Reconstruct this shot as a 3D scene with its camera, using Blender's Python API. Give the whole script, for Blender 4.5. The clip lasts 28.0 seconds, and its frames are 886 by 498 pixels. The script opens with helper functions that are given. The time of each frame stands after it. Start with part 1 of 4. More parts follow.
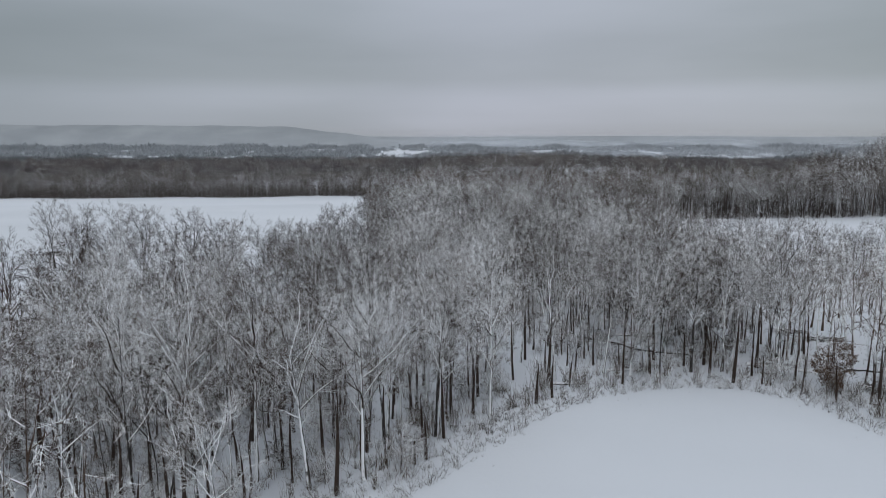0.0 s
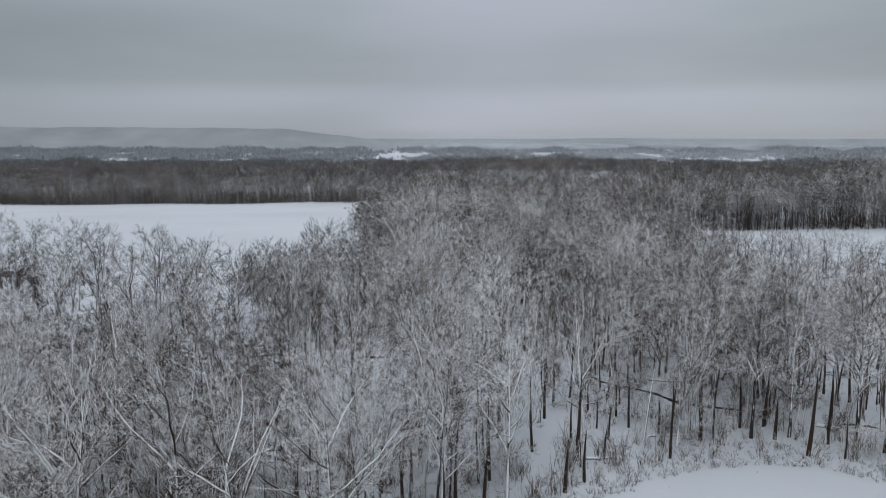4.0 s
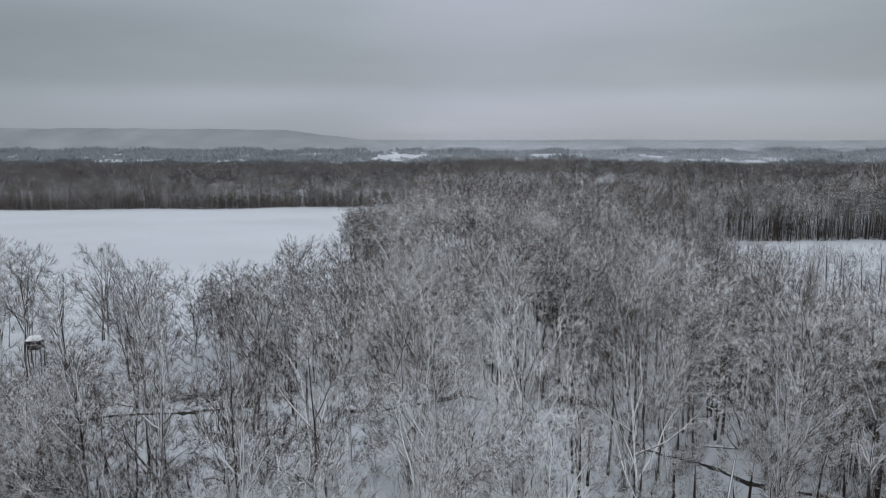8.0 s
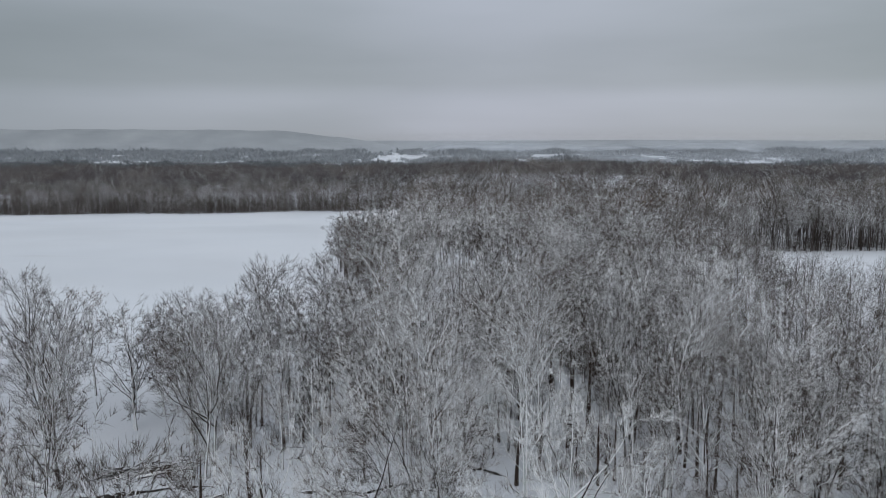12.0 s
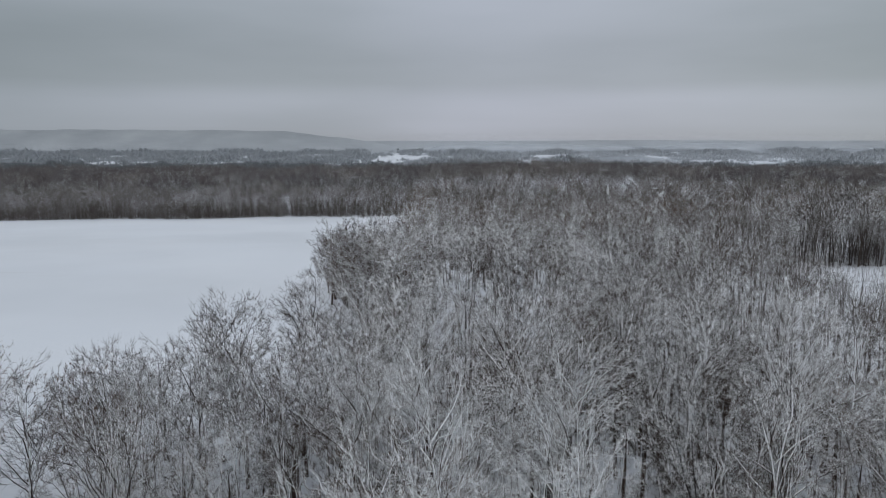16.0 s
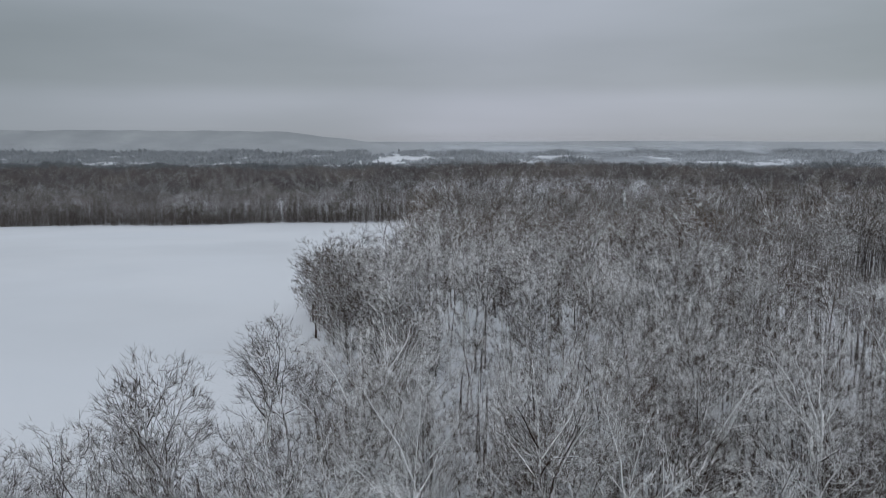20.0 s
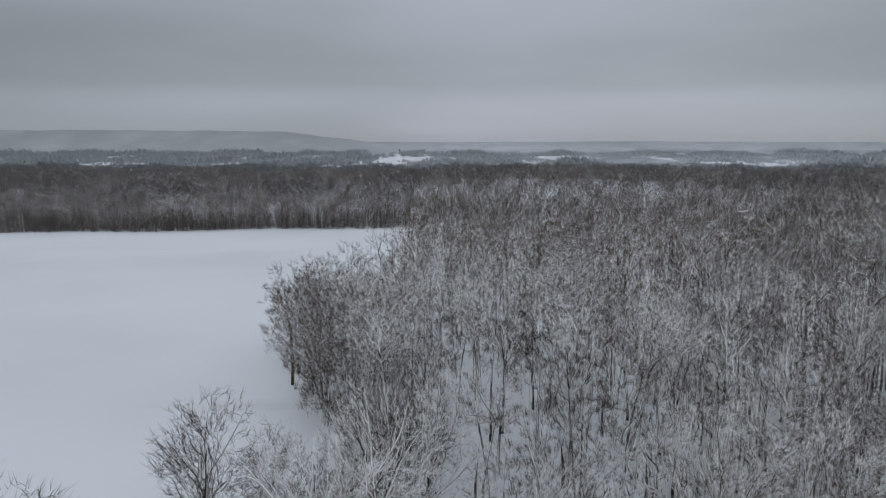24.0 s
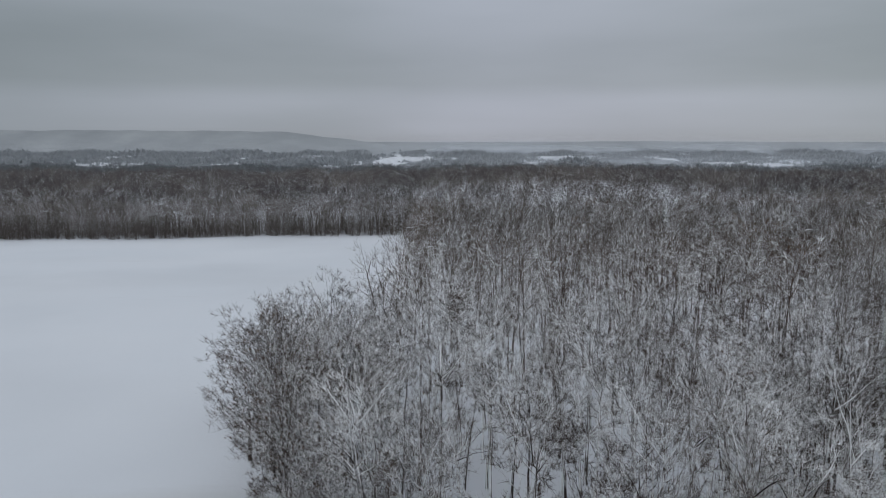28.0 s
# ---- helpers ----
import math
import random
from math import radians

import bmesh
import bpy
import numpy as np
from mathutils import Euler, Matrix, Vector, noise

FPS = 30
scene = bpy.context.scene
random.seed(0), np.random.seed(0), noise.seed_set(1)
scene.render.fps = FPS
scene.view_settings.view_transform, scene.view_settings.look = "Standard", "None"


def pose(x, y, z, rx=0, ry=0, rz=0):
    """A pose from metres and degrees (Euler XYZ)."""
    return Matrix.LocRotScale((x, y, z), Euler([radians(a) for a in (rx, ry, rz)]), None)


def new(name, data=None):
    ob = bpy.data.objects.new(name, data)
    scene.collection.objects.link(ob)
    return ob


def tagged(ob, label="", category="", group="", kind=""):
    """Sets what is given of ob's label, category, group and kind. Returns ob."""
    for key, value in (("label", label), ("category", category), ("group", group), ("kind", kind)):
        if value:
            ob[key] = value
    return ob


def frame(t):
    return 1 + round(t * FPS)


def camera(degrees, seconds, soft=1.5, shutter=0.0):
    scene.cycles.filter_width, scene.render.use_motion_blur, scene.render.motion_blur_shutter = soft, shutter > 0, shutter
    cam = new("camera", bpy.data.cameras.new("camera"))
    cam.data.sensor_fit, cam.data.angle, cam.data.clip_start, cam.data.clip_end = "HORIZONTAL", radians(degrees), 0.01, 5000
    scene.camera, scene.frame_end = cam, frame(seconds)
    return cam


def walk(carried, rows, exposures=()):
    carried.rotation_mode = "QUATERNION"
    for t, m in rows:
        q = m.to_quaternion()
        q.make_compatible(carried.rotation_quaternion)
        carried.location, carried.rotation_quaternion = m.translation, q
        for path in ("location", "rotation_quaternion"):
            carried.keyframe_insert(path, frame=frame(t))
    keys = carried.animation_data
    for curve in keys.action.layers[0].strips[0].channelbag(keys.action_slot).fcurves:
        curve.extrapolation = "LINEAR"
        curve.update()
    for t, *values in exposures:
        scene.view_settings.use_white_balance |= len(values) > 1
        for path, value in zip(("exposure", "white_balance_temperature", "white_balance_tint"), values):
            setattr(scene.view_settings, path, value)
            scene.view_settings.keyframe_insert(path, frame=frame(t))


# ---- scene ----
cam = camera(61.9, 28.0, soft=0.95)
METRES, EYE, TILT, LEAN, TURN = 160.0, 33.0, -8.9, 0.0, 0.0
ROWS = [
    (0.0, 0.0, 0.0, 0.0, 0.0, 0.0, -0.0),
    (0.5, -0.0005, 0.0148, 0.003, -0.02, 0.02, 0.01),
    (1.0, -0.0008, 0.0302, 0.0062, -0.03, 0.04, 0.01),
    (1.5, -0.0012, 0.046, 0.0092, -0.05, 0.07, 0.02),
    (2.0, -0.0014, 0.0622, 0.0125, -0.06, 0.08, 0.02),
    (2.5, -0.0015, 0.0787, 0.0158, -0.08, 0.11, 0.03),
    (3.0, -0.0018, 0.0952, 0.0191, -0.11, 0.12, 0.01),
    (3.5, -0.002, 0.112, 0.0224, -0.12, 0.14, -0.0),
    (5.5, -0.0025, 0.1828, 0.0349, -0.16, 0.21, 0.0),
    (6.0, -0.0025, 0.2008, 0.0379, -0.16, 0.22, 0.02),
    (6.5, -0.0026, 0.2189, 0.0405, -0.17, 0.24, -0.0),
    (7.0, -0.0027, 0.2369, 0.0434, -0.16, 0.25, 0.01),
    (7.5, -0.0029, 0.2552, 0.0461, -0.18, 0.26, -0.02),
    (8.0, -0.0031, 0.2733, 0.0489, -0.18, 0.25, -0.01),
    (8.5, -0.0032, 0.2916, 0.0516, -0.17, 0.26, -0.0),
    (9.0, -0.0034, 0.3099, 0.0542, -0.16, 0.27, 0.03),
    (9.5, -0.0035, 0.3281, 0.0568, -0.16, 0.28, 0.03),
    (10.0, -0.0036, 0.3466, 0.0593, -0.16, 0.28, 0.02),
    (10.5, -0.0038, 0.365, 0.0619, -0.15, 0.29, 0.06),
    (11.0, -0.0041, 0.3833, 0.0644, -0.14, 0.29, 0.06),
    (11.5, -0.0043, 0.4015, 0.067, -0.12, 0.29, 0.07),
    (12.0, -0.0045, 0.4194, 0.0694, -0.12, 0.3, 0.07),
    (12.5, -0.0046, 0.4373, 0.0719, -0.11, 0.31, 0.07),
    (14.5, -0.0057, 0.5089, 0.0844, -0.07, 0.31, 0.08),
    (15.0, -0.0062, 0.5274, 0.0874, -0.07, 0.32, 0.06),
    (15.5, -0.0066, 0.5456, 0.0904, -0.06, 0.32, 0.07),
    (16.0, -0.007, 0.5636, 0.0934, -0.06, 0.32, 0.07),
    (16.5, -0.0073, 0.5817, 0.0964, -0.05, 0.33, 0.04),
    (17.0, -0.0078, 0.5995, 0.0993, -0.04, 0.35, 0.02),
    (17.5, -0.0082, 0.6172, 0.1023, -0.04, 0.36, 0.01),
    (18.0, -0.0087, 0.6348, 0.1054, -0.03, 0.36, 0.03),
    (18.5, -0.0091, 0.6521, 0.1085, -0.02, 0.36, 0.04),
    (19.0, -0.0094, 0.6694, 0.1113, -0.01, 0.37, 0.03),
    (19.5, -0.0098, 0.6867, 0.1144, -0.0, 0.37, 0.03),
    (20.0, -0.0102, 0.7042, 0.1175, 0.01, 0.37, 0.03),
    (20.5, -0.0106, 0.7218, 0.1205, 0.01, 0.37, 0.01),
    (21.0, -0.011, 0.7393, 0.1236, 0.02, 0.37, 0.0),
    (21.5, -0.0114, 0.7569, 0.1268, 0.03, 0.36, 0.02),
    (23.5, -0.0137, 0.827, 0.1378, 0.06, 0.38, -0.01),
    (24.0, -0.014, 0.8446, 0.1409, 0.08, 0.38, -0.02),
    (24.5, -0.0143, 0.8624, 0.1439, 0.08, 0.39, -0.04),
    (25.0, -0.0145, 0.8799, 0.1469, 0.08, 0.39, -0.04),
    (25.5, -0.0144, 0.8976, 0.1502, 0.1, 0.38, -0.02),
    (26.0, -0.0144, 0.9154, 0.1532, 0.11, 0.38, -0.04),
    (26.5, -0.0143, 0.933, 0.1562, 0.11, 0.38, -0.03),
    (27.0, -0.0145, 0.9504, 0.1591, 0.12, 0.38, -0.03),
    (27.5, -0.0144, 0.9682, 0.1619, 0.13, 0.38, -0.01),
    (28.0, -0.0146, 0.986, 0.1649, 0.14, 0.38, -0.01),
]
walk(cam, [(t, pose(0, 0, EYE, TILT, LEAN, TURN) @ pose(METRES * x, METRES * y, METRES * z, 90 + pitch, roll, yaw)) for t, x, y, z, yaw, pitch, roll in ROWS],
     exposures=[(0.0, 0.10), (12.0, 0.10), (20.0, 0.02), (28.0, -0.05)])

# ---- world and light ----
world = bpy.data.worlds.new("overcast_sky")
scene.world = world
world.use_nodes = True


def nd(tree, kind, **inputs):
    """A node with its inputs set by name, or by number where the name begins with i."""
    n = tree.nodes.new(kind)
    for key, value in inputs.items():
        slot = int(key[1:]) if key[0] == "i" and key[1:].isdigit() else key.replace("_", " ")
        n.inputs[slot].default_value = value
    return n


def ramp(tree, stops, source):
    n = tree.nodes.new("ShaderNodeValToRGB")
    n.color_ramp.interpolation = "EASE"
    while len(n.color_ramp.elements) < len(stops):
        n.color_ramp.elements.new(0.5)
    for e, (p, c) in zip(n.color_ramp.elements, stops):
        e.position, e.color = p, (*c, 1) if len(c) == 3 else c
    tree.links.new(source, n.inputs[0])
    return n.outputs[0]


def mathn(tree, op, a, b=0.0, c=0.0):
    n = tree.nodes.new("ShaderNodeMath")
    n.operation = op
    for slot, v in zip(n.inputs, (a, b, c)):
        if isinstance(v, (int, float)):
            slot.default_value = v
        else:
            tree.links.new(v, slot)
    return n.outputs[0]


def mixc(tree, fac, a, b, mode="MIX"):
    n = tree.nodes.new("ShaderNodeMix")
    n.data_type, n.blend_type = "RGBA", mode
    for slot, v in zip((n.inputs[0], n.inputs[6], n.inputs[7]), (fac, a, b)):
        if isinstance(v, (int, float)):
            slot.default_value = v
        elif isinstance(v, tuple):
            slot.default_value = (*v, 1)
        else:
            tree.links.new(v, slot)
    return n.outputs[2]


def build_sky():
    t = world.node_tree
    t.nodes.clear()
    coord = t.nodes.new("ShaderNodeTexCoord")
    sep = t.nodes.new("ShaderNodeSeparateXYZ")
    t.links.new(coord.outputs["Generated"], sep.inputs[0])
    up = sep.outputs[2]
    # the overcast deck grows brighter from the horizon to the zenith
    base = ramp(t, SKY_STOPS, mathn(t, "ADD", mathn(t, "MULTIPLY", up, 0.5), 0.5))
    # long flat cloud streaks
    stretch = t.nodes.new("ShaderNodeMapping")
    stretch.inputs["Scale"].default_value = (2.2, 2.2, 11.0)
    t.links.new(coord.outputs["Generated"], stretch.inputs[0])
    cloud = nd(t, "ShaderNodeTexNoise", Scale=1.1, Detail=4.0, Roughness=0.45)
    t.links.new(stretch.outputs[0], cloud.inputs["Vector"])
    streak = ramp(t, [(0.3, (0.93, 0.94, 0.94)), (0.7, (1.06, 1.06, 1.07))], cloud.outputs[0])
    base = mixc(t, 1.0, base, streak, "MULTIPLY")
    ahead = ramp(t, [(0.22, (0.84, 0.865, 0.86)), (0.40, (0.97, 0.98, 0.985)), (0.53, (1.14, 1.13, 1.17)), (0.82, (0.95, 0.975, 0.96))], mathn(t, "ADD", mathn(t, "MULTIPLY", sep.outputs[0], 0.5), 0.5))
    base = mixc(t, 1.0, base, ahead, "MULTIPLY")
    sky = t.nodes.new("ShaderNodeTexSky")
    sky.sky_type, sky.sun_disc = "NISHITA", False
    sky.sun_elevation, sky.sun_rotation = radians(38), radians(20)
    thin = mixc(t, 1.0, sky.outputs[0], (0.05, 0.05, 0.05), "MULTIPLY")
    both = mixc(t, 0.94, thin, base)
    back = nd(t, "ShaderNodeBackground", Strength=1.0)
    out = t.nodes.new("ShaderNodeOutputWorld")
    t.links.new(both, back.inputs[0])
    t.links.new(back.outputs[0], out.inputs[0])


SKY_STOPS = [(0.0, (0.28, 0.30, 0.33)), (0.497, (0.30, 0.325, 0.36)), (0.508, (0.335, 0.365, 0.415)), (0.523, (0.355, 0.385, 0.44)), (0.538, (0.295, 0.325, 0.36)),
             (0.556, (0.295, 0.325, 0.36)), (0.60, (0.35, 0.385, 0.43)), (0.68, (0.55, 0.59, 0.64)), (1.0, (0.80, 0.85, 0.91))]
build_sky()
sun = new("sun", bpy.data.lights.new("sun", "SUN"))
sun.data.energy, sun.data.angle, sun.data.color = 0.5, radians(25), (1.0, 0.97, 0.93)
sun.matrix_world = pose(0, 0, 200, 52, 0, -20)


# ---- materials ----
def material(name, rough=0.8):
    m = bpy.data.materials.new(name)
    m.use_nodes = True
    b = m.node_tree.nodes["Principled BSDF"]
    b.inputs["Roughness"].default_value = rough
    b.inputs["Specular IOR Level"].default_value = 0.25
    return m, m.node_tree, b


def noise_at(t, scale, detail=4.0, rough=0.55, coord="Object"):
    tc = t.nodes.new("ShaderNodeTexCoord")
    n = nd(t, "ShaderNodeTexNoise", Scale=scale, Detail=detail, Roughness=rough)
    t.links.new(tc.outputs[coord], n.inputs["Vector"])
    return n.outputs[0]


def bump(t, b, height, strength, distance):
    n = nd(t, "ShaderNodeBump", Strength=strength, Distance=distance)
    t.links.new(height, n.inputs["Height"])
    t.links.new(n.outputs[0], b.inputs["Normal"])


SNOW = (0.88, 0.89, 0.91)


def snow_ground_material():
    m, t, b = material("snow_ground", 0.7)
    wide = noise_at(t, 0.02, 5.0)
    fine = noise_at(t, 0.9, 6.0, 0.65)
    c = mixc(t, wide, (0.60, 0.63, 0.68), (0.68, 0.695, 0.73))
    # windswept stubble showing through in faint streaks
    tc = t.nodes.new("ShaderNodeTexCoord")
    mp = t.nodes.new("ShaderNodeMapping")
    mp.inputs["Scale"].default_value = (0.012, 0.07, 0.05)
    t.links.new(tc.outputs["Object"], mp.inputs[0])
    s = nd(t, "ShaderNodeTexNoise", Scale=1.0, Detail=6.0, Roughness=0.6)
    t.links.new(mp.outputs[0], s.inputs["Vector"])
    streak = ramp(t, [(0.62, (0, 0, 0)), (0.74, (0.22, 0.22, 0.22))], s.outputs[0])
    c = mixc(t, streak, c, (0.45, 0.44, 0.42))
    # shading put into the snow colour: broad grey patches to dim the near field
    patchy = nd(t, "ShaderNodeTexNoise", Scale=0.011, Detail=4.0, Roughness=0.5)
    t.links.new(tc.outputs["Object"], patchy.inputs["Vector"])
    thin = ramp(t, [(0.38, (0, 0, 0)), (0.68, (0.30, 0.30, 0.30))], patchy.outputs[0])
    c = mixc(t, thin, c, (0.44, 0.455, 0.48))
    t.links.new(c, b.inputs["Base Color"])
    bump(t, b, mathn(t, "ADD", mathn(t, "MULTIPLY", wide, 2.0), mathn(t, "MULTIPLY", fine, 0.3)), 0.35, 0.4)
    return m


def bark_material(name, dark, light, snow_from, snow_to, grain=6.0, lee=0.35, each=0.0, tree=0.0, wide=0.0):
    """Bark with snow lying on what faces up and clinging to the windward side."""
    m, t, b = material(name, 0.85)
    g = noise_at(t, grain, 5.0, 0.6)
    c = mixc(t, g, dark, light)
    info = t.nodes.new("ShaderNodeObjectInfo")
    tint = ramp(t, [(0.0, (0.55, 0.54, 0.56)), (0.5, (0.95, 0.92, 0.90)), (1.0, (1.35, 1.28, 1.18))], info.outputs["Random"])
    c = mixc(t, 1.0, c, tint, "MULTIPLY")
    geo = t.nodes.new("ShaderNodeNewGeometry")
    dot = t.nodes.new("ShaderNodeVectorMath")
    dot.operation = "DOT_PRODUCT"
    dot.inputs[1].default_value = (-0.35 * lee, -0.9 * lee, 1.0)
    t.links.new(geo.outputs["Normal"], dot.inputs[0])
    patch = noise_at(t, 0.9, 3.0)
    val = mathn(t, "ADD", dot.outputs["Value"], mathn(t, "MULTIPLY", mathn(t, "SUBTRACT", patch, 0.5), 0.9))
    # some twigs, some trees and some stretches of wood hold more snow than others
    val = mathn(t, "ADD", val, mathn(t, "MULTIPLY", mathn(t, "SUBTRACT", geo.outputs["Random Per Island"], 0.5), each))
    val = mathn(t, "ADD", val, mathn(t, "MULTIPLY", mathn(t, "SUBTRACT", info.outputs["Random"], 0.5), tree))
    stand = nd(t, "ShaderNodeTexNoise", Scale=0.11, Detail=2.0, Roughness=0.5)
    t.links.new(geo.outputs["Position"], stand.inputs["Vector"])
    val = mathn(t, "ADD", val, mathn(t, "MULTIPLY", mathn(t, "SUBTRACT", stand.outputs[0], 0.5), wide))
    lay = nd(t, "ShaderNodeMapRange", From_Min=snow_from, From_Max=snow_to)
    t.links.new(val, lay.inputs[0])
    c = mixc(t, lay.outputs[0], c, SNOW)
    t.links.new(c, b.inputs["Base Color"])
    return m


def plain_material(name, a, b2, scale, rough=0.8):
    m, t, b = material(name, rough)
    n = noise_at(t, scale, 5.0)
    t.links.new(mixc(t, n, a, b2), b.inputs["Base Color"])
    bump(t, b, n, 0.4, 0.1)
    return m


def leaf_material():
    m, t, b = material("withered_leaf", 0.75)
    geo = t.nodes.new("ShaderNodeNewGeometry")
    c = ramp(t, [(0.0, (0.060, 0.033, 0.020)), (0.5, (0.11, 0.065, 0.040)), (0.88, (0.18, 0.12, 0.08)), (1.0, (0.70, 0.71, 0.73))], geo.outputs["Random Per Island"])
    t.links.new(c, b.inputs["Base Color"])
    return m


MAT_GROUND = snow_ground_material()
MAT_TRUNK = bark_material("bark", (0.026, 0.023, 0.021), (0.096, 0.086, 0.078), 0.34, 0.46, 5.0, 0.62, tree=0.6, wide=1.0)
MAT_BRANCH = bark_material("snowy_branches", (0.020, 0.014, 0.011), (0.064, 0.046, 0.035), 0.09, 0.25, 3.0, 0.5, each=0.5, tree=0.8, wide=1.4)
MAT_STEM = bark_material("bare_stems", (0.020, 0.014, 0.012), (0.062, 0.047, 0.039), 0.46, 0.60, 3.0, 0.45, each=0.5, tree=0.5, wide=1.0)
MAT_CROWN = bark_material("twigs", (0.046, 0.030, 0.022), (0.102, 0.071, 0.055), 0.57, 0.82, 2.0, 0.38, each=0.3, tree=1.0, wide=1.4)
MAT_TWIG = bark_material("bare_twigs", (0.040, 0.029, 0.024), (0.088, 0.066, 0.056), 0.80, 0.95, 2.0, 0.3, each=0.5, tree=0.3, wide=1.0)
MAT_BRUSH = bark_material("snowy_brush", (0.036, 0.026, 0.019), (0.12, 0.092, 0.070), 0.40, 0.54, 2.0, 0.3, each=1.2, wide=1.0)
MAT_WOODS = bark_material("woods", (0.052, 0.042, 0.037), (0.110, 0.091, 0.081), 0.50, 1.0, 0.10, 0.35, each=0.25, wide=1.8)
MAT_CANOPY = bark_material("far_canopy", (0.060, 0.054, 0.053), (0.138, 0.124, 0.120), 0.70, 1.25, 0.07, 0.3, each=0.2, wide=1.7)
# haze put into the colour of the woods: bluish greys, paler with distance
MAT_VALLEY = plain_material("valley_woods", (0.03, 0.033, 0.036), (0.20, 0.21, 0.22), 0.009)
MAT_HAZED_WOODS = plain_material("distant_woods", (0.17, 0.185, 0.20), (0.33, 0.345, 0.36), 0.006)
# the hills' haze is painted into this pale blue-grey base colour
MAT_HAZED_HILL = plain_material("hazed_hills", (0.19, 0.205, 0.22), (0.37, 0.385, 0.40), 0.005)
MAT_EARTH = plain_material("wet_earth", (0.012, 0.011, 0.010), (0.045, 0.04, 0.035), 1.2)
MAT_LEAF = leaf_material()


# ---- meshes ----
def mesh_of(name, verts, tris, mat, smooth=False):
    verts, tris = np.asarray(verts, dtype=np.float32), np.asarray(tris, dtype=np.int32)
    me = bpy.data.meshes.new(name)
    me.vertices.add(len(verts))
    me.vertices.foreach_set("co", verts.ravel())
    me.loops.add(tris.size)
    me.loops.foreach_set("vertex_index", tris.ravel())
    me.polygons.add(len(tris))
    me.polygons.foreach_set("loop_start", np.arange(0, tris.size, 3, dtype=np.int32))
    me.polygons.foreach_set("use_smooth", np.full(len(tris), smooth))
    me.update(calc_edges=True)
    me.materials.append(mat)
    return me


class Soup:
    """Gathers triangles of tubes, cones and leaves."""

    def __init__(self):
        self.v, self.t, self.n = [], [], 0

    def add(self, verts, tris):
        self.v.append(np.asarray(verts, dtype=np.float32))
        self.t.append(np.asarray(tris, dtype=np.int32) + self.n)
        self.n += len(verts)

    def tube(self, pts, radii, sides=4):
        pts = np.asarray(pts, dtype=float)
        d = pts[-1] - pts[0]
        d /= np.linalg.norm(d) + 1e-9
        a = np.cross(d, (1.0, 0.0, 0.0) if abs(d[0]) < 0.8 else (0.0, 1.0, 0.0))
        a /= np.linalg.norm(a)
        b = np.cross(d, a)
        ang = np.arange(sides) * 2 * math.pi / sides
        ring = np.cos(ang)[:, None] * a + np.sin(ang)[:, None] * b
        k = len(pts)
        cone = radii[-1] <= 0
        full = k - 1 if cone else k
        verts = [pts[i] + ring * radii[i] for i in range(full)]
        tris = []
        for i in range(full - 1):
            for s in range(sides):
                p, q = i * sides + s, i * sides + (s + 1) % sides
                tris += [(p, q, q + sides), (p, q + sides, p + sides)]
        if cone:
            verts.append(pts[-1][None])
            tip, base = full * sides, (full - 1) * sides
            tris += [(base + s, base + (s + 1) % sides, tip) for s in range(sides)]
        self.add(np.concatenate(verts), tris)

    def cones(self, base, tip, radius):
        """Many three-sided twigs at once."""
        base, tip, radius = np.asarray(base, float), np.asarray(tip, float), np.asarray(radius, float)
        d = tip - base
        d /= np.linalg.norm(d, axis=1)[:, None] + 1e-9
        a = np.cross(d, np.where(np.abs(d[:, :1]) < 0.8, np.array([[1.0, 0, 0]]), np.array([[0, 1.0, 0]])))
        a /= np.linalg.norm(a, axis=1)[:, None] + 1e-9
        b = np.cross(d, a)
        n = len(base)
        v = np.empty((n, 4, 3))
        for s in range(3):
            w = s * 2 * math.pi / 3
            v[:, s] = base + (math.cos(w) * a + math.sin(w) * b) * radius[:, None]
        v[:, 3] = tip
        t = np.array([(0, 1, 3), (1, 2, 3), (2, 0, 3)])
        self.add(v.reshape(-1, 3), (np.arange(n)[:, None, None] * 4 + t).reshape(-1, 3))

    def arrays(self):
        return np.concatenate(self.v), np.concatenate(self.t)

    def mesh(self, name, mat, smooth=False):
        return mesh_of(name, *self.arrays(), mat, smooth)


def unit(v):
    return v / (np.linalg.norm(v) + 1e-9)


def tilt_off(rng, d, degrees):
    """A direction that leans off d by about so many degrees, any way round."""
    side = unit(np.cross(d, rng.normal(size=3)))
    a = radians(degrees)
    return unit(d * math.cos(a) + side * math.sin(a))


def limb(rng, start, d, length, segs, wander, rise):
    pts, p, d = [np.array(start)], np.array(start, float), unit(np.array(d, float))
    for _ in range(segs):
        d = unit(d + rng.normal(size=3) * wander + np.array((0, 0, rise)))
        p = p + d * length / segs
        pts.append(p)
    return np.array(pts)


def along(pts, f):
    x = f * (len(pts) - 1)
    i = min(int(x), len(pts) - 2)
    return pts[i] + (pts[i + 1] - pts[i]) * (x - i), unit(pts[i + 1] - pts[i])


